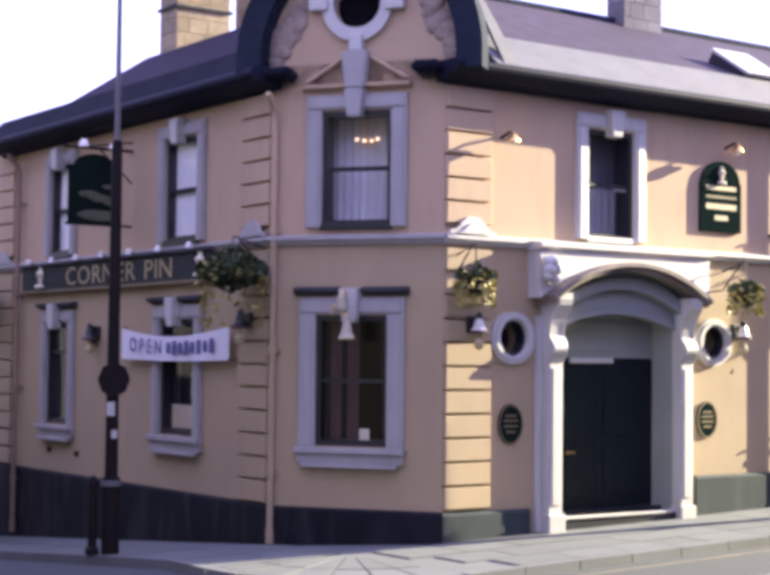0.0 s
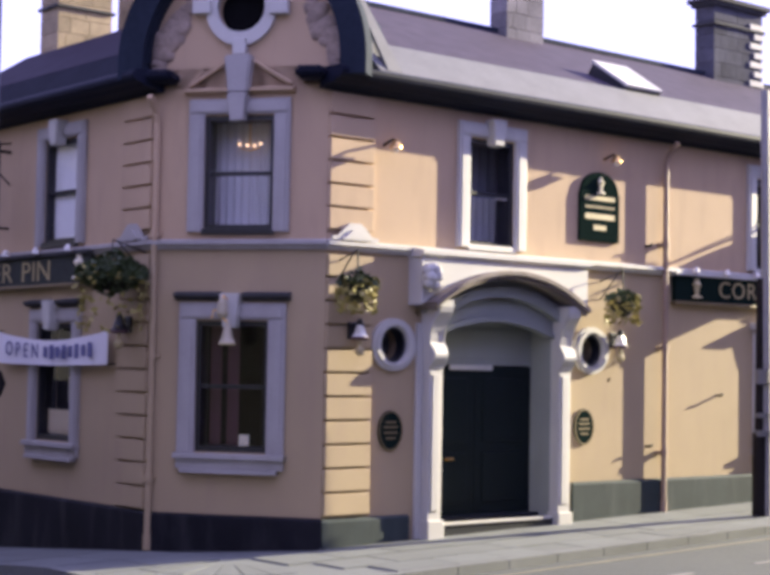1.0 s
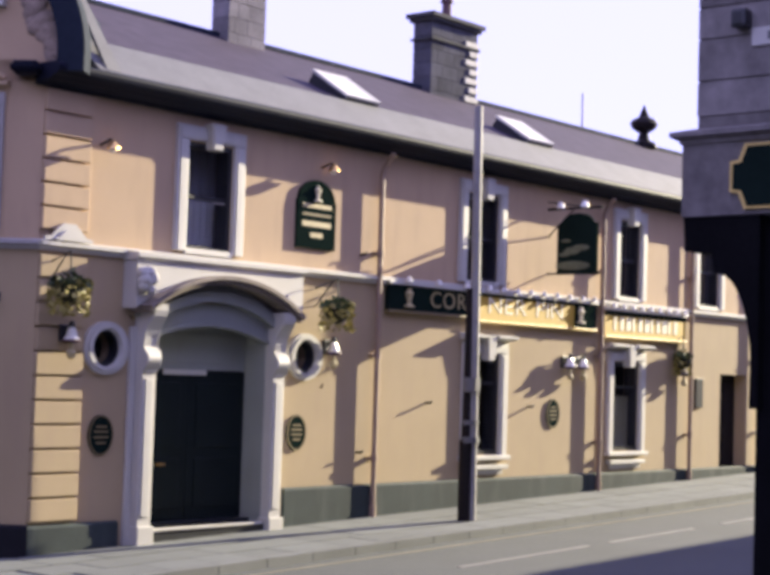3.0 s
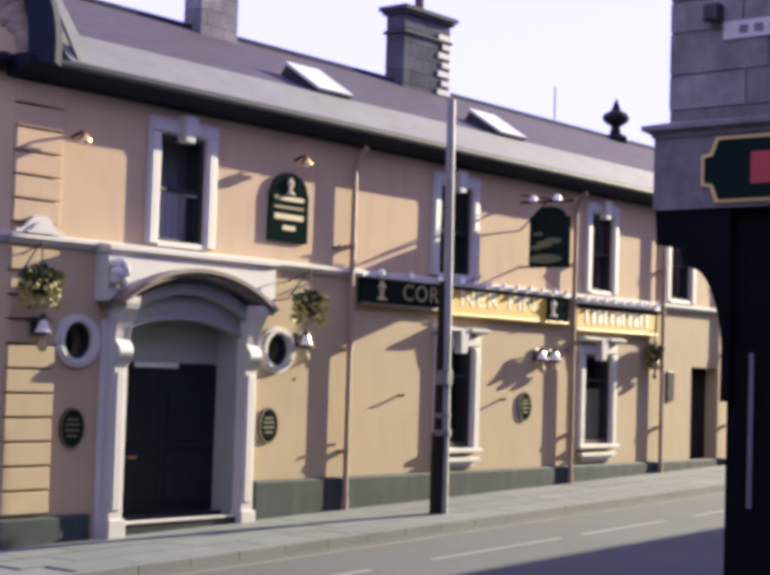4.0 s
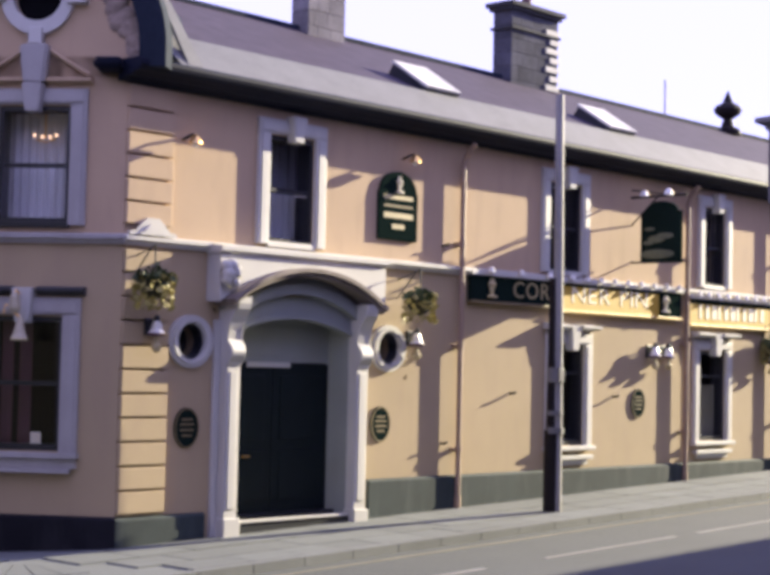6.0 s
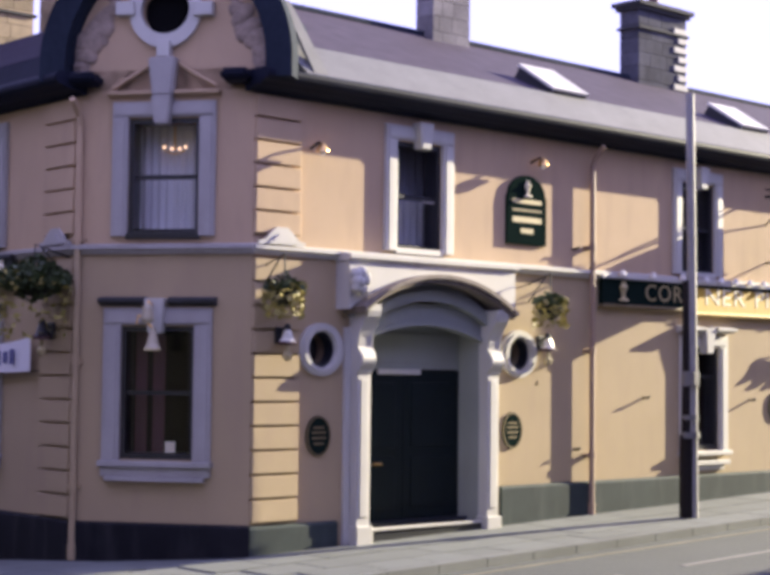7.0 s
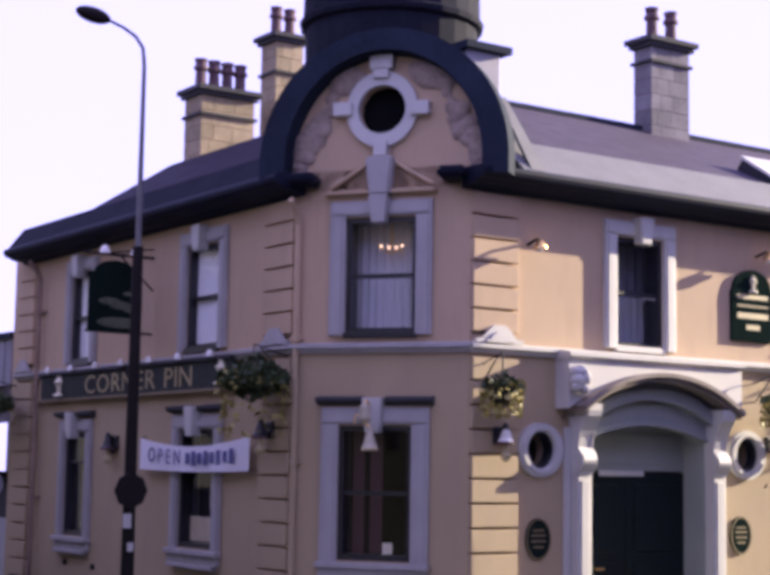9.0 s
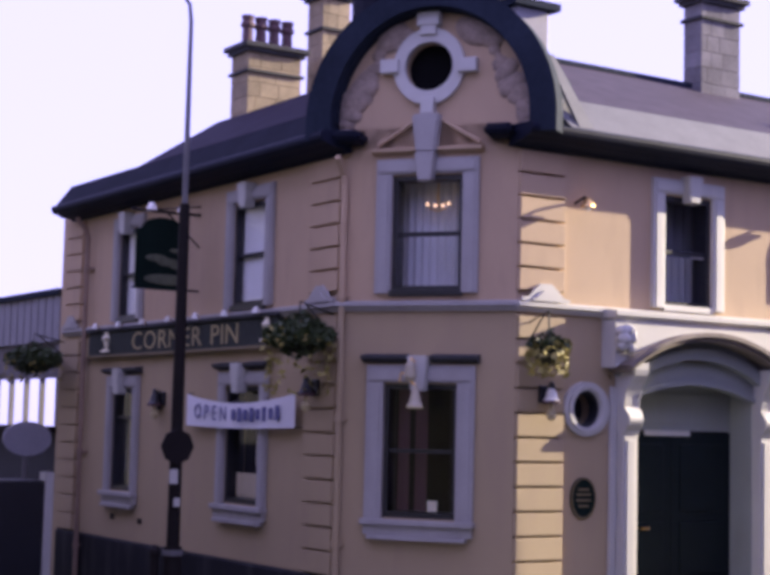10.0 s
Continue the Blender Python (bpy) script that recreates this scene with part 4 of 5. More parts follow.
def skylight(x, y):
    z = 7.05 + (y - 0.2) * math.tan(radians(SLOPE))
    ob = thing("skylight", "white framed skylight propped open in the slates", "skylight", pose(x, y, z, SLOPE, 0, 0) @ Matrix.Diagonal((0.86, 0.86, 0.8, 1)), group="skylights in the slate roof", kind="structure")
    part("curb", boxes((-0.5, -0.44, -0.55, 0.55, 0, 0.1), (0.44, 0.5, -0.55, 0.55, 0, 0.1), (-0.44, 0.44, -0.55, -0.49, 0, 0.1), (-0.44, 0.44, 0.49, 0.55, 0, 0.1)), BLACK, ob)
    sash = part("sash", boxes((-0.52, -0.44, -0.57, 0.57, 0, 0.06), (0.44, 0.52, -0.57, 0.57, 0, 0.06), (-0.44, 0.44, -0.57, -0.49, 0, 0.06), (-0.44, 0.44, 0.49, 0.57, 0, 0.06)), TRIM, ob, "white skylight sash")
    part("blind", boxes((-0.45, 0.45, -0.5, 0.5, 0.02, 0.05)), TRIM, sash, "white pane with its blind drawn")
    sash.matrix_basis = Matrix.Translation((0, -0.55, 0.1)) @ pose(0, 0, 0, 8, 0, 0) @ Matrix.Translation((0, 0.55, 0))
    # black wedges in the propped gap stand in for its shadow
    bm = bmesh.new()
    for x0 in (-0.5, 0.47):
        hexa(bm, [(x0, -0.54, 0.1), (x0 + 0.03, -0.54, 0.1), (x0 + 0.03, 0.54, 0.1), (x0, 0.54, 0.1), (x0, -0.54, 0.11), (x0 + 0.03, -0.54, 0.11), (x0 + 0.03, 0.52, 0.24), (x0, 0.52, 0.24)])
    part("cheek", bm, BLACK, ob, "black wedges standing in for shadow beside the propped skylight")
    part("well", boxes((-0.44, 0.44, -0.49, 0.49, -0.2, 0.005)), BLACK, ob)


skylight(8.45, 0.66)
skylight(13.9, 0.66)

# finial and mast on the ridge
fin = thing("roof_finial", "dark stone finial standing on the ridge", "finial", Matrix.Translation((23.1, RIDGE_Y, RIDGE_Z - 0.05)))
bm = bmesh.new()
lathe(bm, [(0.34, 0), (0.34, 0.1), (0.16, 0.2), (0.12, 0.38), (0.3, 0.5), (0.36, 0.62), (0.3, 0.72), (0.14, 0.8), (0.1, 0.9), (0.02, 1.1)], 12)
part("urn", bm, BROWN, fin)
solo("roof_mast", tubes(([(0, 0, 0), (0, 0, 0.9)], 0.025)), STEEL, "thin grey mast on the ridge", "mast", Matrix.Translation((20.2, RIDGE_Y, RIDGE_Z)))


# ---- rainwater pipes ----
def downpipe(m, u, z0, z1, mat=PIPEPAINT, label="dark iron rainwater pipe fixed to the wall", off=0.115, r=0.048):
    ob = thing("downpipe", label, "pipe", m @ Matrix.Translation((u, 0, 0)), group="rainwater pipes")
    part("pipe", tubes(([(0, -off, z0), (0, -off, z1 - 0.35), (0, -off - 0.05, z1 - 0.2), (0, -0.36, z1)], r), n=10), mat, ob)
    z = z0 + 0.9
    while z < z1 - 0.5:
        part("collar", tubes(([(0, -off, z - 0.05), (0, -off, z + 0.05)], r + 0.016), n=10), mat, ob)
        part("bracket", boxes((-0.1, 0.1, -off + r * 0.5, 0.0, z - 0.02, z + 0.02)), mat, ob)
        z += 1.75
    part("shoe", tubes(([(0, -off, z0 + 0.1), (0, -off, z0 - 0.12)], r + 0.012), n=10), mat, ob)


PEACHPIPE = RENDER
downpipe(MR, 8.68, 0.1, 6.2)
downpipe(MR, 15.83, 0.3, 6.2)
downpipe(MR, 19.6, 0.42, 6.2)
downpipe(MR, 22.95, 0.45, 6.2, TRIM, "white painted rainwater pipe on the sunlit front")
downpipe(ML, -11.3, -0.9, 6.2)
downpipe(MC, 0.05, -0.2, 6.15, PEACHPIPE, "peach painted rainwater pipe at the canted corner", 0.07)


# ---- lettering ----
def text_mesh(name, body, size, depth):
    cu = bpy.data.curves.new(name, "FONT")
    cu.body, cu.size, cu.extrude, cu.align_x, cu.align_y = body, size, depth, "CENTER", "CENTER"
    cu.resolution_u = 3
    ob = bpy.data.objects.new(name, cu)
    scene.collection.objects.link(ob)
    me = bpy.data.meshes.new_from_object(ob.evaluated_get(bpy.context.evaluated_depsgraph_get()))
    bpy.data.objects.remove(ob)
    return me


def letter_part(name, body, size, mat, parent, u, d, z, wide=1.0, label=""):
    """One raised part for each letter, centred on u."""
    made, x = [], 0.0
    for ch in body:
        if ch == " ":
            x += size * 0.38 * wide
            continue
        me = text_mesh("letter", ch, size, 0.003)
        me.materials.clear()
        me.materials.append(mat)
        xs = [v.co.x for v in me.vertices]
        ob = new("letter", me)
        ob.parent = parent
        tagged(ob, label)
        half = (max(xs) - min(xs)) / 2 * wide
        made.append((ob, x + half))
        x += 2 * half + size * 0.14 * wide
    for ob, cx in made:
        ob.matrix_basis = pose(u + cx - x / 2, d, z, 90, 0, 0) @ Matrix.Diagonal((wide, 1, 1, 1))


def emblem(bm, u, d, z, s):
    lathe(bm, [(0.10 * s, -0.16 * s), (0.10 * s, -0.13 * s), (0.03 * s, -0.1 * s), (0.05 * s, 0.02 * s), (0.085 * s, 0.08 * s), (0.03 * s, 0.14 * s), (0.045 * s, 0.18 * s)], 10, (u, d, z))


def fascia(name, m, u0, u1, z0, z1, label, ground):
    ob = thing(name, label, "sign", m @ Matrix.Translation(((u0 + u1) / 2, 0, (z0 + z1) / 2)))
    w, h = (u1 - u0) / 2, (z1 - z0) / 2
    part("board", boxes((-w, w, -0.1, 0.0, -h, h)), ground, ob)
    # west top moulding is near-black, painted as the shadow line over the board
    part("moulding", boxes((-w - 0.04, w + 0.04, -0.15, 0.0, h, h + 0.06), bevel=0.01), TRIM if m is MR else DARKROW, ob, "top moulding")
    part("moulding", boxes((-w - 0.02, w + 0.02, -0.13, 0.0, -h - 0.05, -h), bevel=0.01), GOLD if ground is YELLOW else DULLGOLD, ob, "gold lower moulding")
    return ob, w, h


def trough_lamps(ob, w, h, n):
    for i in range(n):
        u = -w + 2 * w * (i + 0.5) / n
        la = part("sign_lamp", tubes(([(u, -0.12, h + 0.05), (u, -0.17, h + 0.13), (u, -0.2, h + 0.11)], 0.014)), BRASS, ob, "small brass sign lamp on an arm")
        bm = bmesh.new()
        lathe(bm, [(0.02, 0.05), (0.05, 0.02), (0.065, -0.05)], 10, (u, -0.2, h + 0.1))
        part("lamp_shade", bm, LAMPGLASS, la, "white lamp shade")


ob, w, h = fascia("fascia_sign", MR, 8.97, 11.5, 3.56, 4.0, "dark green fascia board with cream letters over the sunlit front", SIGNGREEN)
letter_part("lettering", "COR", 0.42, WORNGOLD, ob, 0.45, -0.105, 0.0, 1.15, "cream letters")
bm = bmesh.new()
emblem(bm, -0.75, -0.13, 0, 1.0)
part("emblem", bm, FADEDGOLD, ob, "small cream emblem")
trough_lamps(ob, w, h, 3)
ob, w, h = fascia("fascia_sign", MR, 11.56, 15.62, 3.5, 4.0, "yellow fascia board with cream letters over the sunlit front", YELLOW)
letter_part("lettering", "NER PIN", 0.44, CREAM, ob, -0.4, -0.103, 0.03, 1.5, "cream letters")
part("dark_end", boxes((w - 0.8, w, -0.11, -0.1, -h, h)), SIGNGREEN, ob, "dark end panel")
part("dark_band", boxes((-w, w - 0.81, -0.106, -0.1, h - 0.06, h)), SIGNGREEN, ob, "dark band along the top")
bm = bmesh.new()
emblem(bm, w - 0.62, -0.14, 0, 1.0)
part("emblem", bm, CREAM, ob, "small cream emblem")
trough_lamps(ob, w, h, 9)
ob, w, h = fascia("fascia_sign", MR, 15.98, 19.35, 3.4, 3.92, "yellow fascia board with pale lettering along the street", YELLOW)
for i in range(11):
    bw = 0.1 + 0.05 * ((i * 7) % 3)
    part("lettering_bar", boxes((-1.35 + 0.25 * i, -1.35 + 0.25 * i + bw, -0.108, -0.1, -0.14, 0.14)), CREAM, ob)
part("dark_band", boxes((-w, w, -0.106, -0.1, h - 0.1, h)), SIGNGREEN, ob, "dark band along the top")
trough_lamps(ob, w, h, 9)
ob, w, h = fascia("fascia_sign", ML, -11.1, -3.75, 3.56, 4.0, "faded grey-green fascia board with gold letters on the shaded side", FADEDBOARD)
letter_part("lettering", "CORNER PIN", 0.46, WORNGOLD, ob, 0.42, -0.105, -0.02, 1.45, "gold letters")
for u in (-2.75, 3.4):
    bm = bmesh.new()
    emblem(bm, u, -0.13, 0, 1.1)
    part("emblem", bm, CREAM, ob, "small cream emblem")
trough_lamps(ob, w, h, 7)

# arched wall sign
sg = thing("wall_sign", "dark green arched wall sign with faded gold lines", "sign", Matrix.Translation((7.11, 0, 4.45)))
bm = bmesh.new()
pts = [(-0.47, 0.0), (0.47, 0.0), (0.47, 0.78)] + [(0.44 * math.cos(radians(a)), 0.8 + 0.33 * math.sin(radians(a))) for a in range(0, 181, 15)] + [(-0.47, 0.78)]
f = [bm.verts.new((u, -0.05, z)) for u, z in pts]
k = [bm.verts.new((u, 0.0, z)) for u, z in pts]
bm.faces.new(f)
bm.faces.new(k[::-1])
for i in range(len(f)):
    bm.faces.new((f[i], k[i], k[(i + 1) % len(f)], f[(i + 1) % len(f)]))
part("board", bm, SIGNGREEN, sg)
bm = bmesh.new()
emblem(bm, 0.0, -0.06, 0.9, 0.8)
part("emblem", bm, CREAM, sg, "small cream emblem")
for z, w2, hh in ((0.70, 0.35, 0.035), (0.555, 0.35, 0.02), (0.40, 0.35, 0.045), (0.22, 0.15, 0.04)):
    part("lettering_bar", boxes((-w2, w2, -0.054, -0.05, z - hh, z + hh), bevel=0.001), FADEDGOLD if hh > 0.03 else DULLGOLD, sg)

# oval plaques
for x, z in ((2.75, 1.43), (6.82, 1.44), (14.25, 1.77)):
    ob = thing("oval_plaque", "dark green oval plaque with gold rim and faded lettering", "plaque", Matrix.Translation((x, 0, z)), group="oval wall plaques")
    bm = bmesh.new()
    disc(bm, 0, 0, (0.23, 0.29), -0.03, 0.0)
    part("plate", bm, SIGNGREEN, ob)
    bm = bmesh.new()
    ring(bm, 0, 0, (0.205, 0.265), (0.225, 0.285), -0.036, -0.028, n=32)
    part("rim", bm, DULLGOLD, ob)
    for dz, w2 in ((0.12, 0.1), (0.05, 0.13), (-0.03, 0.13), (-0.11, 0.09)):
        part("lettering_bar", boxes((-w2, w2, -0.034, -0.03, dz - 0.014, dz + 0.014)), DULLGOLD, ob)


# ---- hanging signs ----
def hanging_sign(m, label):
    """A framed board square to the wall, on an iron arm."""
    ob = thing("hanging_sign", label, "sign", m, group="hanging inn signs")
    bm = bmesh.new()
    pts = [(-1.15, 0.0), (-0.25, 0.0), (-0.25, 1.0)] + [(-0.7 + 0.36 * math.cos(radians(a)), 1.0 + 0.2 * math.sin(radians(a))) for a in range(0, 181, 20)] + [(-1.15, 1.0)]
    f = [bm.verts.new((-0.04, d, z)) for d, z in pts]
    k = [bm.verts.new((0.04, d, z)) for d, z in pts]
    bm.faces.new(f)
    bm.faces.new(k[::-1])
    for i in range(len(f)):
        bm.faces.new((f[i], k[i], k[(i + 1) % len(f)], f[(i + 1) % len(f)]))
    board = part("board", bm, SIGNGREEN, ob)
    for sx in (-1, 1):
        bm = bmesh.new()
        for d, z, a, b in ((-0.8, 0.52, 0.2, 0.06), (-0.6, 0.46, 0.2, 0.07), (-0.42, 0.39, 0.13, 0.04), (-0.45, 0.66, 0.12, 0.035), (-0.62, 0.17, 0.4, 0.09)):
            bmesh.ops.create_uvsphere(bm, u_segments=14, v_segments=8, radius=1.0, matrix=Matrix.Translation((sx * 0.04, d, z)) @ Matrix.Diagonal((0.008, a, b, 1)))
        part("painted_shape", bm, SIGNPAINT, board, "faded painted picture shapes")
    for bar, rad in (([(0, 0, 1.3), (0, -1.25, 1.3)], 0.025), ([(0, 0, 0.75), (0, -0.6, 1.28)], 0.015), ([(0, 0, 0.02), (0, -1.2, 0.02)], 0.02), ([(0, 0, 1.45), (0, -0.8, 1.33)], 0.014)):
        part("iron_arm", tubes((bar, rad)), BROWN, ob, "black iron sign arm")
    for d in (-0.45, -1.0):
        la = part("sign_lamp", tubes(([(0, d, 1.3), (-0.15, d, 1.4), (-0.22, d, 1.36)], 0.014)), BRASS, ob, "brass sign lamp")
        bm = bmesh.new()
        lathe(bm, [(0.03, 0.06), (0.07, 0.02), (0.09, -0.06)], 10, (-0.24, d, 1.34))
        part("lamp_shade", bm, LAMPGLASS, la, "white lamp shade")
    return ob


hanging_sign(Matrix.Translation((13.95, 0, 4.5)), "dark arched inn sign hanging from the sunlit front")
hanging_sign(ML @ Matrix.Translation((-6.7, 0, 4.52)) @ Matrix.Diagonal((-1, 1, 1, 1)), "dark arched inn sign hanging on the shaded side")


# ---- lamps on brackets ----
def swan_lamp(m, label="small brass lamp on a dark iron arm from the wall"):
    ob = thing("bracket_lamp", label, "wall lamp", m, group="swan-neck wall lamps")
    part("arm", tubes(([(0, 0, 0.0), (0, -0.1, 0.03), (0, -0.2, 0.06), (0, -0.26, 0.02)], 0.022)), BROWN, ob, "dark iron arm")
    bm = bmesh.new()
    lathe(bm, [(0.02, 0.06), (0.05, 0.03), (0.09, -0.04), (0.095, -0.07)], 14, (0, -0.27, -0.01))
    part("shade", bm, BRASS, ob, "brass lamp shade")
    bm = bmesh.new()
    bmesh.ops.create_uvsphere(bm, u_segments=12, v_segments=8, radius=0.05, matrix=Matrix.Translation((0, -0.27, -0.08)))
    part("bulb", bm, LAMPGLASS, ob, "white bulb")
    return ob


first = swan_lamp(Matrix.Translation((2.55, 0, 5.56)))
copy_thing(first, Matrix.Translation((7.25, 0, 5.81)))


def lantern(m, label, shade=None):
    ob = thing("wall_lantern", label, "wall lamp", m, group="wall lanterns")
    part("bracket", tubes(([(0, 0, 0.0), (0, -0.12, 0.1), (0, -0.17, 0.1)], 0.018), ([(0, 0, -0.12), (0, -0.14, 0.06)], 0.012)), BLACK, ob)
    part("back_plate", boxes((-0.1, 0.1, -0.05, 0.0, -0.12, 0.12), bevel=0.015), BLACK, ob, "black back plate")
    bm = bmesh.new()
    lathe(bm, [(0.02, 0.17), (0.045, 0.14), (0.05, 0.08)], 12, (0, -0.17, 0.0))
    part("cap", bm, BLACK, ob, "black lantern cap")
    bm = bmesh.new()
    lathe(bm, [(0.045, 0.085), (0.07, 0.02), (0.085, -0.04), (0.125, -0.09)], 16, (0, -0.17, 0.0))
    part("bell_shade", bm, shade or LAMPGLASS, ob, "bell-shaped shade")
    bm = bmesh.new()
    lathe(bm, [(0.127, -0.085), (0.13, -0.115), (0.11, -0.13)], 16, (0, -0.17, 0.0))
    part("rim", bm, POT, ob, "dull red rim")
    bm = bmesh.new()
    lathe(bm, [(0.03, -0.12), (0.035, -0.22), (0.075, -0.27), (0.06, -0.33), (0.015, -0.36)], 12, (0, -0.17, 0.0))
    part("finial", bm, FADEDGOLD, ob, "faded gold drop finial")
    return ob


first = lantern(Matrix.Translation((1.98, -0.07, 2.85)), "white bell-shaped wall lantern with gold drop beside the door")
for m in (Matrix.Translation((7.5, 0, 2.85)), Matrix.Translation((14.6, 0, 2.8)), Matrix.Translation((15.08, 0, 2.8)), Matrix.Translation((19.2, 0, 2.75))):
    copy_thing(first, m)
first = lantern(ML @ Matrix.Translation((-7.9, 0, 2.75)), "black iron bell-shaped wall lantern on the shaded side", BLACK)
copy_thing(first, ML @ Matrix.Translation((-2.6, -0.07, 2.9)))

LAMPCREAM = material("yellowed_cream_glass", (0.42, 0.37, 0.26), 0.35, vary=0.15, bump=0.0)
# brass lamp group over the corner window
cl = thing("corner_lamp", "ornate cream and brass lamp hanging over the corner window", "wall lamp", MC @ Matrix.Translation((1.22, 0, 3.1)))
part("arm", tubes(([(0, -0.2, 0.16), (0, -0.34, 0.2), (0.02, -0.42, 0.1)], 0.02), ([(0, -0.2, 0.0), (-0.16, -0.3, 0.0), (-0.17, -0.32, -0.12)], 0.016)), BRASS, cl)
bm = bmesh.new()
lathe(bm, [(0.03, 0.12), (0.07, 0.06), (0.09, -0.1), (0.06, -0.16)], 12, (0.02, -0.42, 0.05))
part("upper_lantern", bm, LAMPCREAM, cl, "cream glass lantern")
bm = bmesh.new()
lathe(bm, [(0.03, 0.16), (0.05, 0.08), (0.09, -0.08), (0.12, -0.14)], 12, (0.1, -0.42, -0.32))
part("lower_shade", bm, LAMPCREAM, cl, "cream bell shade")
bm = bmesh.new()
lathe(bm, [(0.118, -0.13), (0.125, -0.155), (0.1, -0.17)], 12, (0.1, -0.42, -0.32))
part("shade_rim", bm, FADEDGOLD, cl, "faded gold rim")
part("link", tubes(([(0.02, -0.42, -0.1), (0.1, -0.42, -0.18)], 0.02)), BRASS, cl)

# chandelier behind the corner sash
GLOWBULB = glow("warm_bulb", (1.0, 0.6, 0.3), 0.45)
chd = thing("chandelier", "small brass chandelier with lit warm bulbs in the upper room", "chandelier", MC @ Matrix.Translation((1.3, 0.42, 5.5)))
part("stem", tubes(([(0, 0, 0.0), (0, 0, 0.8)], 0.012), ([(-0.15, 0, 0), (0, 0, -0.05), (0.15, 0, 0)], 0.012)), BRASS, chd)
for u, d in ((-0.16, 0.0), (0.16, 0.0), (-0.03, -0.04), (0.06, 0.03)):
    bm = bmesh.new()
    bmesh.ops.create_uvsphere(bm, u_segments=10, v_segments=6, radius=0.026, matrix=Matrix.Translation((u, d, 0.02 + 0.2 * abs(u))))
    part("bulb", bm, GLOWBULB, chd, "lit warm bulb")


# ---- flower baskets ----
def basket(m, label, seed, reach=0.48, wide=0.3, deep=0.26, droop=0.35, dry=0.5, leaves=260):
    r = random.Random(seed)
    ob = thing("hanging_basket", label, "flower basket", m, group="hanging flower baskets")
    part("bracket", tubes(([(0, reach, 0.35), (0, 0.0, 0.5), (0, -0.02, 0.0)], 0.014), ([(0, reach, 0.05), (0, 0.1, 0.46)], 0.012)), BLACK, ob, "black iron bracket")
    bm = bmesh.new()
    lathe(bm, [(0.03, -0.24), (0.13, -0.2), (0.2, -0.1), (0.22, 0.0)], 14)
    bmesh.ops.scale(bm, vec=(wide / 0.3, 1, 1), verts=bm.verts)
    part("moss_bowl", bm, SOIL, ob, "dark moss-lined bowl")
    for nm, mat, share in (("leaves", LEAF, 1 - dry), ("trailing_leaves", DRYLEAF, dry)):
        verts, faces = [], []
        for i in range(int(leaves * share)):
            a, q = r.uniform(0, 2 * math.pi), r.random() ** 0.5
            if nm == "leaves":
                c = Vector((wide * q * math.cos(a) * 1.1, deep * q * math.sin(a), 0.02 + (0.2 * r.random() if wide < 0.4 else 0.6 * (r.random() - 0.5)) * (1.25 - q)))
            else:
                c = Vector((wide * (0.75 + 0.35 * r.random()) * math.cos(a), deep * (0.8 + 0.3 * r.random()) * math.sin(a), 0.1 - (droop + 0.12) * r.random()))
            u = Vector((r.uniform(-1, 1), r.uniform(-1, 1), r.uniform(-1, 0.6))).normalized()
            v = u.cross(Vector((r.uniform(-1, 1), r.uniform(-1, 1), r.uniform(-1, 1)))).normalized()
            s = r.uniform(0.04, 0.075)
            k = len(verts)
            verts += [tuple(c - u * s), tuple(c + v * s * 0.55), tuple(c + u * s), tuple(c - v * s * 0.55)]
            faces.append((k, k + 1, k + 2, k + 3))
        me = bpy.data.meshes.new(nm)
        me.from_pydata(verts, [], faces)
        me.materials.append(mat)
        lv = new(nm, me)
        lv.parent = ob
        tagged(lv, "yellow-green trailing leaves" if nm != "leaves" else "dark green leaves", kind="stuff")
    return ob


basket(Matrix.Translation((1.72, -0.48, 3.46)), "hanging basket with yellow-green trailing plants beside the door", 1, wide=0.28, leaves=420)
basket(Matrix.Translation((7.2, -0.48, 3.46)), "hanging basket with yellow-green trailing plants beside the door", 2, wide=0.28, leaves=420)
basket(ML @ Matrix.Translation((-2.3, -0.55, 3.6)), "large dark trailing hanging basket near the corner", 3, reach=0.55, wide=0.56, deep=0.46, droop=0.8, dry=0.08, leaves=1900)
basket(ML @ Matrix.Translation((-12.4, -0.7, 3.5)), "large dark hanging basket at the end of the shaded front", 5, reach=0.7, wide=0.75, deep=0.5, droop=0.4, dry=0.04, leaves=1700)
# added basket, set close to the wall for the shadow it throws
basket(Matrix.Translation((19.0, -0.24, 3.0)), "sparse hanging basket added to cast a shadow on the sunlit front", 6, reach=0.24, wide=0.22, deep=0.18, leaves=260)

# ---- banner ----
ban = thing("banner", "white vinyl banner with dark lettering strung across the shaded wall", "banner", ML @ Matrix.Translation((-4.85, -0.16, 2.55)))
bm = bmesh.new()
rows = []
for i in range(25):
    u = -1.78 + 3.56 * i / 24
    sag = -0.15 * (1 - (u / 1.78) ** 2)
    wv = 0.02 * math.sin(5 * u)
    rows.append([bm.verts.new(p) for p in ((u, wv, 0.27 + sag), (u, wv + 0.006, 0.27 + sag), (u, wv + 0.006, -0.24 + 0.2 * sag), (u, wv, -0.24 + 0.2 * sag))])
for p, q in zip(rows[:-1], rows[1:]):
    for j in range(4):
        bm.faces.new((p[j], p[(j + 1) % 4], q[(j + 1) % 4], q[j]))
bm.faces.new(rows[0][::-1])
bm.faces.new(rows[-1])
part("cloth", bm, BANNERCLOTH, ban)
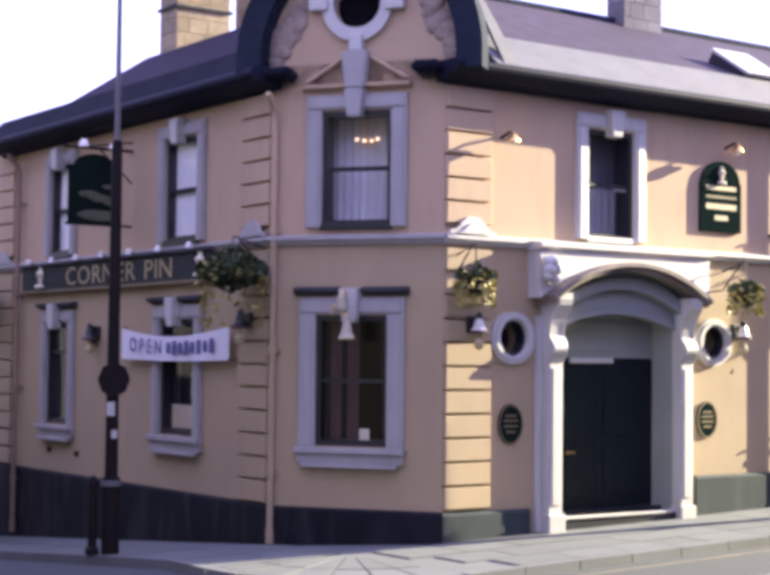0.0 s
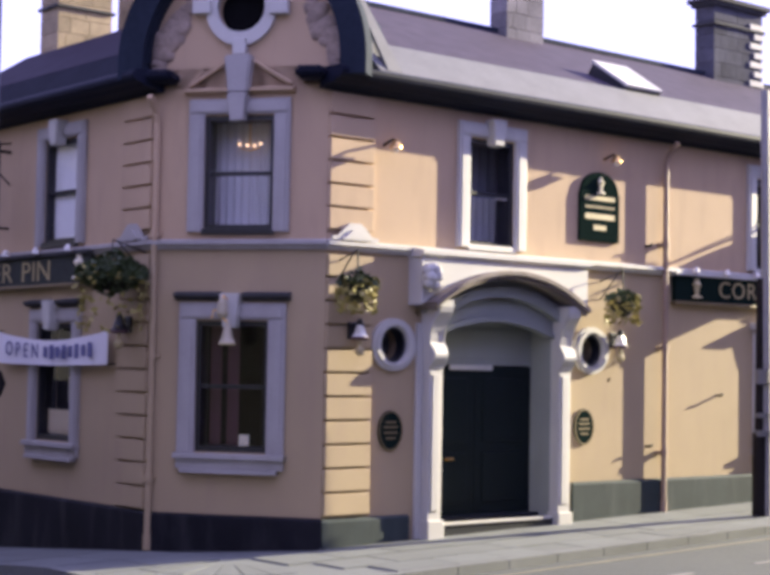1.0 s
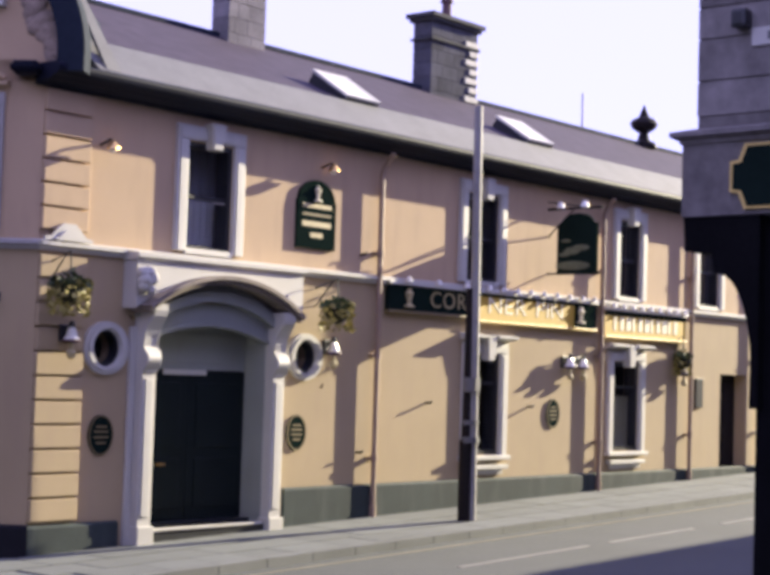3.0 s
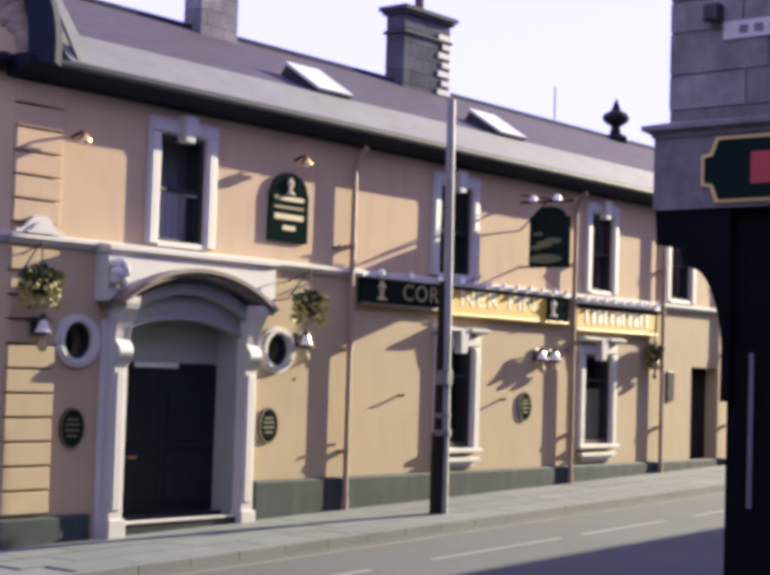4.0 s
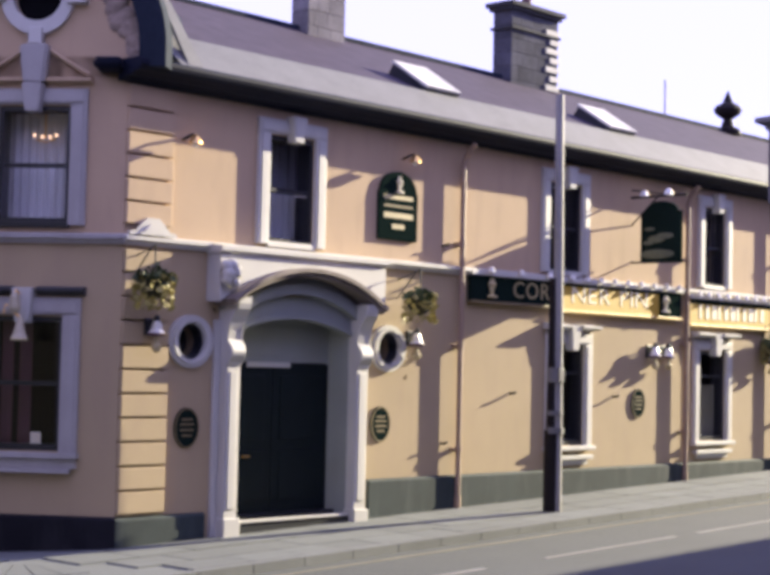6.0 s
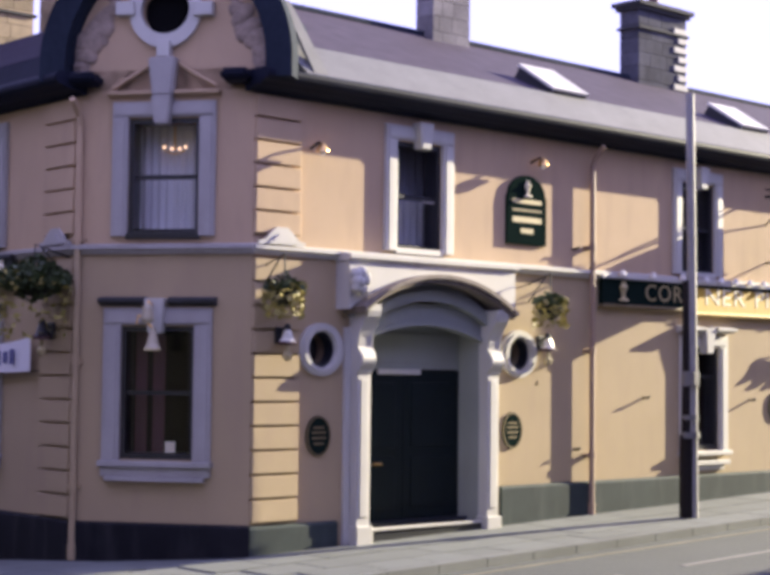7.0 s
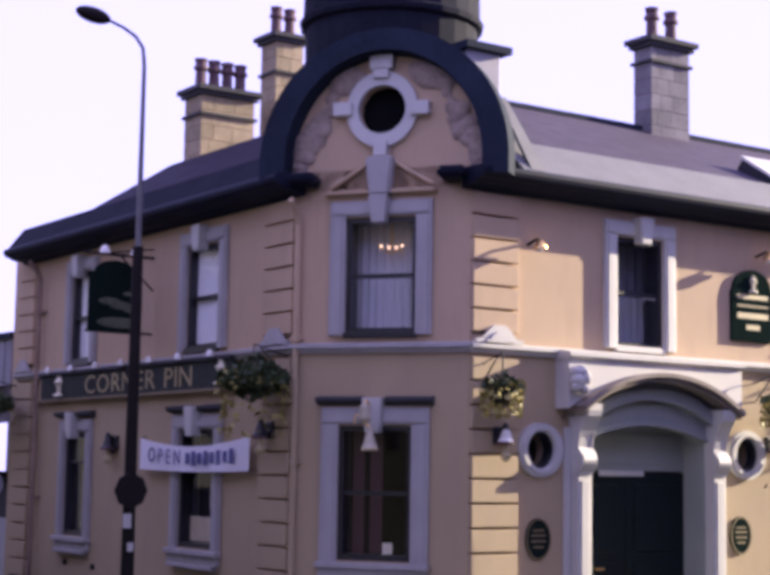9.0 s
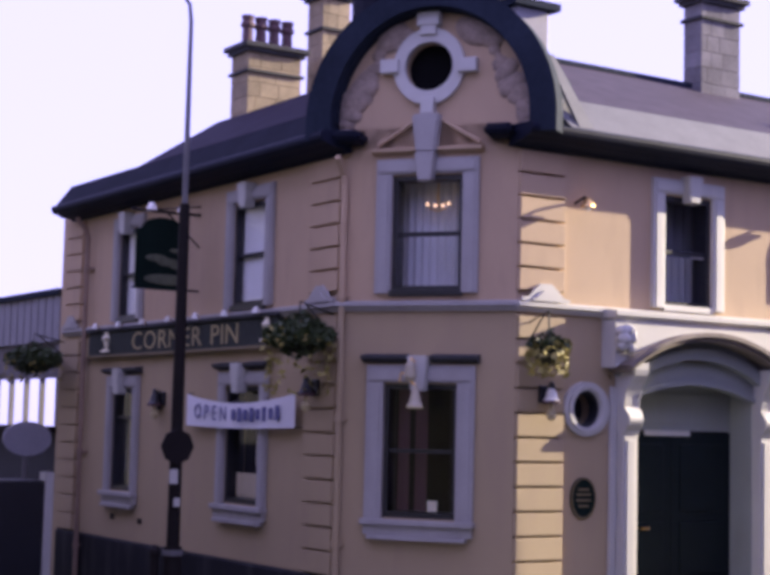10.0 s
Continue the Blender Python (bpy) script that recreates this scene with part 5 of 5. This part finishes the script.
def banner_sag(u):
    return -0.085 * (1 - (u / 1.78) ** 2)


for ch, u in zip("OPEN", (-1.33, -1.03, -0.75, -0.44)):
    me = text_mesh("letter", ch, 0.33, 0.003)
    me.materials.clear()
    me.materials.append(BANNERINK)
    letter = new("letter", me)
    letter.parent = ban
    letter.matrix_basis = pose(u, -0.026, 0.02 + banner_sag(u), 90, 0, 0)
for u, bw, bh in [(-0.16 + 0.2 * i, 0.13, 0.085 + 0.025 * (i % 2)) for i in range(8)]:
    part("lettering_bar", boxes((u, u + bw, -0.026, -0.021, banner_sag(u) - bh + 0.02, banner_sag(u) + bh + 0.02), bevel=0.0015), BANNERINK, ban)
for u, z in ((-1.78, 0.27), (1.78, 0.27), (-1.78, -0.24), (1.78, -0.24)):
    part("cord", tubes(([(u, 0.0, z), (u + (0.12 if u > 0 else -0.12), 0.16, z + 0.02)], 0.008)), BROWN, ban)

# iron pintles and small fittings on the sunlit wall
for x, z in ((10.2, 1.95), (13.4, 1.9), (8.3, 4.45), (8.35, 1.1)):
    solo("iron_hook", tubes(([(0, 0, 0), (0, -0.1, 0.0), (0, -0.14, 0.03)], 0.022)), BROWN, "small iron hook fixed in the wall", "hook", Matrix.Translation((x, 0, z)))
for y, z in ((-9.9, 0.62), (-8.7, 0.6)):
    solo("wall_vent", boxes((-0.08, 0.08, -0.02, 0.0, -0.05, 0.05), bevel=0.006), BROWN, "small dark air vent low in the wall", "vent", ML @ Matrix.Translation((y, 0, z)))
solo("burglar_alarm", boxes((-0.1, 0.1, -0.09, 0.0, -0.16, 0.16), bevel=0.02), BLACK, "small black box fixed between the ground windows", "box", ML @ Matrix.Translation((-8.05, 0, 2.72)))

# ---- street columns ----
def gz(x, y):
    return ground_z(x, y)


lx, ly = -1.95, 3.25
lamp = thing("street_lamp", "tall street lamp with brown lower column and grey swan-neck arm", "street lamp", Matrix.Translation((lx, ly, gz(lx, ly))))
part("base", tubes(([(0, 0, 0), (0, 0, 1.1)], 0.13), n=14), BROWN, lamp, "thicker brown column base")
part("column", tubes(([(0, 0, 1.1), (0, 0, 5.95)], [0.095, 0.075]), n=12), BROWN, lamp, "brown painted column")
part("upper_column", tubes(([(0, 0, 5.9), (0, 0, 8.6), (-0.03, 0, 8.85), (-0.15, 0, 9.0), (-0.35, 0, 9.1), (-0.6, 0, 9.17)], [0.045, 0.03, 0.026, 0.024, 0.022, 0.022]), n=10), STEEL, lamp, "grey upper column and arm")
bm = bmesh.new()
bmesh.ops.create_uvsphere(bm, u_segments=18, v_segments=10, radius=1.0, matrix=Matrix.Translation((-0.82, 0, 9.2)) @ pose(0, 0, 0, 0, 8, 0) @ Matrix.Diagonal((0.27, 0.13, 0.11, 1)))
part("lamp_head", bm, BROWN, lamp, "dark lamp head")
bm = bmesh.new()
lathe(bm, [(0.25, -0.015), (0.25, 0.015)], 8)
bmesh.ops.rotate(bm, verts=bm.verts, cent=(0, 0, 0), matrix=Matrix.Rotation(radians(90), 3, "X") )
bmesh.ops.translate(bm, verts=bm.verts, vec=(-0.05, -0.14, 2.5))
part("sign_plate", bm, BROWN, lamp, "dark octagonal sign plate")
part("label_plate", boxes((-0.14, -0.02, -0.12, -0.1, 1.98, 2.18)), TRIM, lamp, "small white plate")
part("label_plate", boxes((-0.06, 0.03, -0.115, -0.1, 1.66, 1.78)), TRIM, lamp, "small white plate")
part("strap", tubes(([(0, 0, 0.98), (0, 0, 1.06)], 0.15), n=14), STEEL, lamp)
bol = thing("bollard", "slim dark iron bollard beside the street lamp", "bollard", Matrix.Translation((lx - 0.22, ly + 0.12, gz(lx, ly))))
bm = bmesh.new()
lathe(bm, [(0.1, 0), (0.1, 0.08), (0.065, 0.12), (0.06, 0.95), (0.08, 0.98), (0.08, 1.05), (0.03, 1.12)], 12)
part("post", bm, BROWN, bol)

px, py = 9.38, -1.55
col = thing("street_column", "tall grey street column on the sunlit pavement", "street lamp", Matrix.Translation((px, py, gz(px, py))))
# dark post beside a pale one imitates the pole's shaded and lit halves
part("base", tubes(([(0, 0, 0), (0, 0, 1.35)], 0.125), n=14), BROWN, col, "thicker dark base for the pole's shaded side")
part("column", tubes(([(0, 0, 1.35), (0, 0, 3.9)], [0.095, 0.07]), n=12), BROWN, col, "dark column for the pole's shaded side")
part("upper_column", tubes(([(0.06, -0.08, 0.0), (0.05, -0.065, 3.5), (0.03, -0.04, 7.0)], [0.09, 0.08, 0.072]), n=14), PALESTEEL, col, "pale grey column for the pole's lit side and its upper part")
part("collar", tubes(([(0.03, -0.04, 1.3), (0.03, -0.04, 1.4)], 0.16), n=14), STEEL, col)
part("clamp", tubes(([(0.03, -0.04, 2.15), (0.03, -0.04, 2.4)], 0.145), ([(0.03, -0.04, 1.6), (0.03, -0.04, 1.68)], 0.14), n=12), STEEL, col)
part("switch_box", boxes((-0.07, 0.07, -0.2, -0.08, 2.16, 2.38), bevel=0.01), STEEL, col, "small grey box on the column")

# ---- stone building across the road ----
NX, NY = -0.13, -11.0
sb = thing("stone_building", "sooty grey stone building with a dark shopfront under a fascia", "building", Matrix.Translation((NX, NY, 0)))
core = part("wall", boxes((0.012, 60.0, -11.0, -0.004, 4.4, 9.3)), SHOPSTONE, sb)
part("wall", boxes((-0.08, 60.0, -11.0, 0.09, 3.79, 4.42)), SHOPSTONE, sb, "smooth fascia course")
# near-black wall fills the recess below the fascia in place of deep shade
part("wall", boxes((0.05, 60.0, -11.0, -0.56, -0.6, 3.785)), SHOPBLACK, sb, "black wall standing in for the deep shade under the fascia")
part("roof", boxes((-0.2, 60.2, -11.2, 0.2, 9.3, 9.5)), SLATE, sb)
bm = bmesh.new()
CP = [(0.02, 4.38), (0.10, 4.40), (0.11, 4.43), (0.17, 4.46), (0.17, 4.5), (0.02, 4.54)]
for (ax, ay), (bx, by), n2 in (((0, 0.0), (0, -11.0), (-1, 0)), ((0, 0.0), (60.0, 0.0), (0, 1))):
    a = [bm.verts.new((ax + n2[0] * o + (-o if n2[1] else 0), ay + n2[1] * o + (o if n2[0] else 0), z)) for o, z in CP]
    b = [bm.verts.new((bx + n2[0] * o, by + n2[1] * o, z)) for o, z in CP]
    for i in range(len(CP)):
        bm.faces.new((a[i], a[(i + 1) % len(CP)], b[(i + 1) % len(CP)], b[i]))
    bm.faces.new(a[::-1])
    bm.faces.new(b)
part("cornice", bm, SHOPSTONE, sb, "moulded stone cornice over the fascia")
# stone blocks of the end wall
rs = random.Random(9)
zc = 4.64
ci = 0
while zc < 7.4:
    hh = (0.3, 0.36, 0.27)[ci % 3]
    y = -0.0
    while y > -3.4:
        ln = rs.uniform(0.5, 0.95)
        part("stone", boxes((0.0, 0.03, y - ln + 0.012, y - 0.012 if y < 0 else 0.0, zc + 0.01, zc + hh - 0.01)), SHOPSTONE, core)
        y -= ln
    zc += hh
    ci += 1
# curved corbel that carries the corner
bm = bmesh.new()
prof_pts = [(0.08, 3.785), (0.06, 3.5), (-0.2, 3.48), (-0.22, 3.32)]
for i in range(9):
    a = radians(10 * i)
    prof_pts.append((-0.26 - 0.3 * math.sin(a), 3.3 - 0.8 * (1 - math.cos(a))))
prof_pts += [(-0.55, 2.2), (-0.62, 2.2), (-0.62, 3.785)]
a = [bm.verts.new((-0.06, y, z)) for y, z in prof_pts]
b = [bm.verts.new((1.2, y, z)) for y, z in prof_pts]
k = len(prof_pts)
for i in range(k):
    bm.faces.new((a[i], a[(i + 1) % k], b[(i + 1) % k], b[i]))
bm.faces.new(a)
bm.faces.new(b[::-1])
part("corbel", bm, SHOPBLACK, sb, "black curved corbel under the corner")
# thin grey rod put in for a pale reflection in the shopfront
part("reflection_strip", tubes(([(0.0, -0.8, 1.35), (0.0, -0.8, 2.6)], 0.022)), STEEL, sb, "thin grey rod standing in for a pale reflection")
# sign panel with notched gold border
def sign_outline(w, h, n):
    return [(-w + n, -h), (w - n, -h), (w - n * 0.6, -h + n), (w, -h + n * 1.1), (w, h - n * 1.1), (w - n * 0.6, h - n), (w - n, h), (-w + n, h), (-w + n * 0.6, h - n), (-w, h - n * 1.1), (-w, -h + n * 1.1), (-w + n * 0.6, -h + n)]


sp = thing("shop_sign", "dark green shop fascia panel with notched gold border", "sign", Matrix.Translation((NX - 0.09, NY - 1.72, 4.1)))
for nm, w, h, d, mat in (("border", 1.35, 0.27, 0.02, GOLD), ("panel", 1.32, 0.245, 0.03, SIGNGREEN)):
    bm = bmesh.new()
    o = sign_outline(w, h, 0.13)
    f = [bm.verts.new((-d, y, z)) for y, z in o]
    k = [bm.verts.new((0.02, y, z)) for y, z in o]
    bm.faces.new(f)
    bm.faces.new(k[::-1])
    for i in range(len(o)):
        bm.faces.new((f[i], k[i], k[(i + 1) % len(o)], f[(i + 1) % len(o)]))
    part(nm, bm, mat, sp)
REDINK = material("red_sign_paint", (0.35, 0.03, 0.03), 0.5, vary=0.1, bump=0.0)
for i in range(5):
    part("lettering_bar", boxes((-0.036, -0.03, 0.62 - 0.36 * i, 0.9 - 0.36 * i, -0.13, 0.13)), REDINK, sp)
npl = thing("street_name_plate", "white street name plate with faded dark lettering", "sign", Matrix.Translation((NX, NY - 1.15, 5.27)))
part("plate", boxes((-0.02, 0.0, -0.65, 0.65, -0.075, 0.075), bevel=0.004), TRIM, npl)
for i in range(8):
    part("lettering_bar", boxes((-0.024, -0.02, -0.52 + 0.135 * i, -0.44 + 0.135 * i, -0.035, 0.035)), STEEL, npl)
solo("wall_lamp", boxes((-0.14, 0.0, -0.07, 0.07, -0.08, 0.08), bevel=0.03), BLACK, "small black lamp on the stone wall", "wall lamp", Matrix.Translation((NX, NY - 0.43, 5.42)))

# ---- unseen plain blocks added to cut low sky light on the fronts ----
for nm, b in (("sky_block_west", (-22.0, -10.0, -5.0, 60.0, -5.0, 9.5)), ("sky_block_south", (-60.0, -3.0, -40.0, -28.0, -1.0, 10.5))):
    solo(nm, boxes(b), DARKROW, "plain dark block out of view, added to cut the sky light", "building", kind="structure")

# ---- low building beyond the shaded front ----
nb = thing("low_building", "low neighbouring shelter with ribbed fascia and open bright windows", "building", Matrix.Translation((0, 12.95, -0.14)))
part("wall", boxes((0.1, 0.5, 0.0, 14.0, -2.5, 2.35)), DARKROW, nb, "dark wall below the window band")
part("wall", boxes((0.1, 0.5, 0.0, 14.0, 3.35, 5.0)), GREYSTONE, nb)
part("roof", boxes((-0.05, 0.6, -0.05, 14.1, 5.0, 5.12)), DARKLEAD, nb)
for i in range(34):
    part("fascia_rib", boxes((0.02, 0.1, 0.02 + 0.41 * i, 0.36 + 0.41 * i, 4.05, 5.0), bevel=0.01), LEAD, nb, "grey ribbed fascia panel")
for i in range(12):
    part("window_post", boxes((0.06, 0.16, 0.1 + 0.9 * i, 0.18 + 0.9 * i, 2.35, 3.35)), PALESTEEL, nb)
part("sill", boxes((-0.1, 0.1, 0.0, 14.0, 2.22, 2.35), bevel=0.01), BROWN, nb)
tr = thing("traffic_sign", "grey oval sign board seen edge-on by the kerb", "sign", Matrix.Translation((-1.2, 11.2, gz(-1.2, 11.2))))
bm = bmesh.new()
disc(bm, 0, 3.12, (0.47, 0.32), -0.03, 0.03, 24)
part("board", bm, LEAD, tr)
part("post", tubes(([(0, 0.06, 0), (0, 0.06, 3.3)], 0.05)), STEEL, tr)
pb = thing("phone_kiosk", "dark kiosk with a pale edge standing on the pavement", "kiosk", Matrix.Translation((-1.32, 10.85, gz(-1.32, 10.85))))
part("cabinet", boxes((-0.65, 0.25, -0.3, 0.6, 0.0, 2.35), bevel=0.03), BLACK, pb)
part("pale_edge", boxes((0.26, 0.42, -0.32, 0.0, 0.0, 2.5), bevel=0.01), TRIM, pb)

# ---- ground, pavement, road ----
xs = [-400, -120, -40, -20, -10, -6, -3, 0, 3, 6, 10, 15, 20, 26, 40, 60, 90, 400]
ys = [-400, -100, -40, -24, -18, -12, -8, -5, -3, -1, 1, 4, 8, 13, 20, 40, 100, 400]
bm = bmesh.new()
gv = [[bm.verts.new((x, y, ground_z(min(x, 40), min(max(y, -40), 20)) - 0.13)) for y in ys] for x in xs]
for i in range(len(xs) - 1):
    for j in range(len(ys) - 1):
        bm.faces.new((gv[i][j], gv[i + 1][j], gv[i + 1][j + 1], gv[i][j + 1]))
solo("ground", bm, ASPHALT, "worn grey asphalt road surface reaching all round", "road", kind="structure")


def laid(bm, pts, dz, t=0.2):
    """A block laid on the sloping ground from its outline in order."""
    a = [bm.verts.new((x, y, ground_z(x, y) + dz)) for x, y in pts]
    b = [bm.verts.new((x, y, ground_z(x, y) + dz - t)) for x, y in pts]
    bm.faces.new(a)
    bm.faces.new(b[::-1])
    for i in range(len(pts)):
        bm.faces.new((a[i], b[i], b[(i + 1) % len(pts)], a[(i + 1) % len(pts)]))


KY, KX = -2.5, -2.2
bm = bmesh.new()
for i in range(20):
    x0 = 0.0 + 1.5 * i
    laid(bm, [(x0, KY + 0.15), (x0 + 1.5, KY + 0.15), (x0 + 1.5, 0.05), (x0, 0.05)], -0.018)
for i in range(12):
    y0 = -0.0 + 1.5 * i
    laid(bm, [(KX + 0.15, y0), (0.05, y0), (0.05, y0 + 1.5), (KX + 0.15, y0 + 1.5)], -0.018)
laid(bm, [(0.0, 0.0)] + [(0.0 + (KX + 0.15) * math.sin(radians(a)), (KY + 0.15) * math.cos(radians(a))) for a in range(90, -1, -15)], -0.018)
laid(bm, [(0.0, 0.0), (1.6, 0.0), (0.0, 2.2)], -0.018)
pave = solo("pavement", bm, FLAG, "grey paving along both fronts of the house", "pavement", kind="structure")
rows = [(-0.08, -0.93), (-0.98, -1.66), (-1.68, -2.32)]
rp = random.Random(11)
for j, (ya, yb) in enumerate(rows):
    x = 0.3 + 0.35 * j
    while x < 25:
        ln = 0.95 if j == 0 else rp.choice((0.75, 0.9, 1.05))
        bm = bmesh.new()
        g = 0.01
        laid(bm, [(x + g, yb + g), (x + ln - g, yb + g), (x + ln - g, ya - g), (x + g, ya - g)], rp.uniform(-0.003, 0.004), 0.05)
        part("paving_flag", bm, FLAG, pave)
        x += ln
for a in range(0, 90, 15):
    for r0, r1 in ((0.2, 0.62), (0.64, 0.92)):
        g = 0.6
        pts = [(KX * r * math.sin(radians(t)), KY * r * math.cos(radians(t))) for r, t in ((r0, a + g), (r1, a + g), (r1, a + 15 - g), (r0, a + 15 - g))]
        bm = bmesh.new()
        laid(bm, pts, rp.uniform(-0.003, 0.004), 0.05)
        part("paving_flag", bm, FLAG, pave)
y = 0.05
while y < 14:
    for xa, xb in ((-2.03, -1.1), (-1.08, -0.1)):
        bm = bmesh.new()
        laid(bm, [(xa, y + 0.01), (xb, y + 0.01), (xb, y + 0.89), (xa, y + 0.89)], rp.uniform(-0.003, 0.004), 0.05)
        part("paving_flag", bm, FLAG, pave)
    y += 0.9
x = 0.02
while x < 27:
    bm = bmesh.new()
    laid(bm, [(x, KY), (x + 0.9, KY), (x + 0.9, KY + 0.16), (x, KY + 0.16)], 0.003, 0.25)
    part("kerb_stone", bm, KERB, pave)
    x += 0.915
for a in range(0, 90, 15):
    bm = bmesh.new()
    pts = [(KX * r * math.sin(radians(t)), KY * r * math.cos(radians(t))) for r, t in ((0.93, a + 0.3), (1.0, a + 0.3), (1.0, a + 14.7), (0.93, a + 14.7))]
    laid(bm, pts, 0.003, 0.25)
    part("kerb_stone", bm, KERB, pave)
y = 0.02
while y < 16:
    bm = bmesh.new()
    laid(bm, [(KX, y), (KX + 0.16, y), (KX + 0.16, y + 0.9), (KX, y + 0.9)], 0.003, 0.25)
    part("kerb_stone", bm, KERB, pave)
    y += 0.915

marks = [(2.6, 4.3), (5.6, 8.9), (9.5, 12.2), (13.2, 16.5), (17.8, 21.0), (22.5, 26.0)]
for x0, x1 in marks:
    bm = bmesh.new()
    laid(bm, [(x0, -4.35), (x1, -4.35), (x1, -4.25), (x0, -4.25)], -0.124, 0.01)
    solo("road_marking", bm, ROADPAINT, "worn white dash painted on the road", "road marking", group="road dashes", kind="structure")
bm = bmesh.new()
for i in range(14):
    laid(bm, [(1.5 + 2 * i, -2.86), (3.5 + 2 * i, -2.86), (3.5 + 2 * i, -2.78), (1.5 + 2 * i, -2.78)], -0.124, 0.01)
solo("kerb_line", bm, material("faded_yellow_line", (0.15, 0.14, 0.095), 0.9, vary=0.4, grain=50), "faded yellow line along the kerb", "road marking", kind="structure")
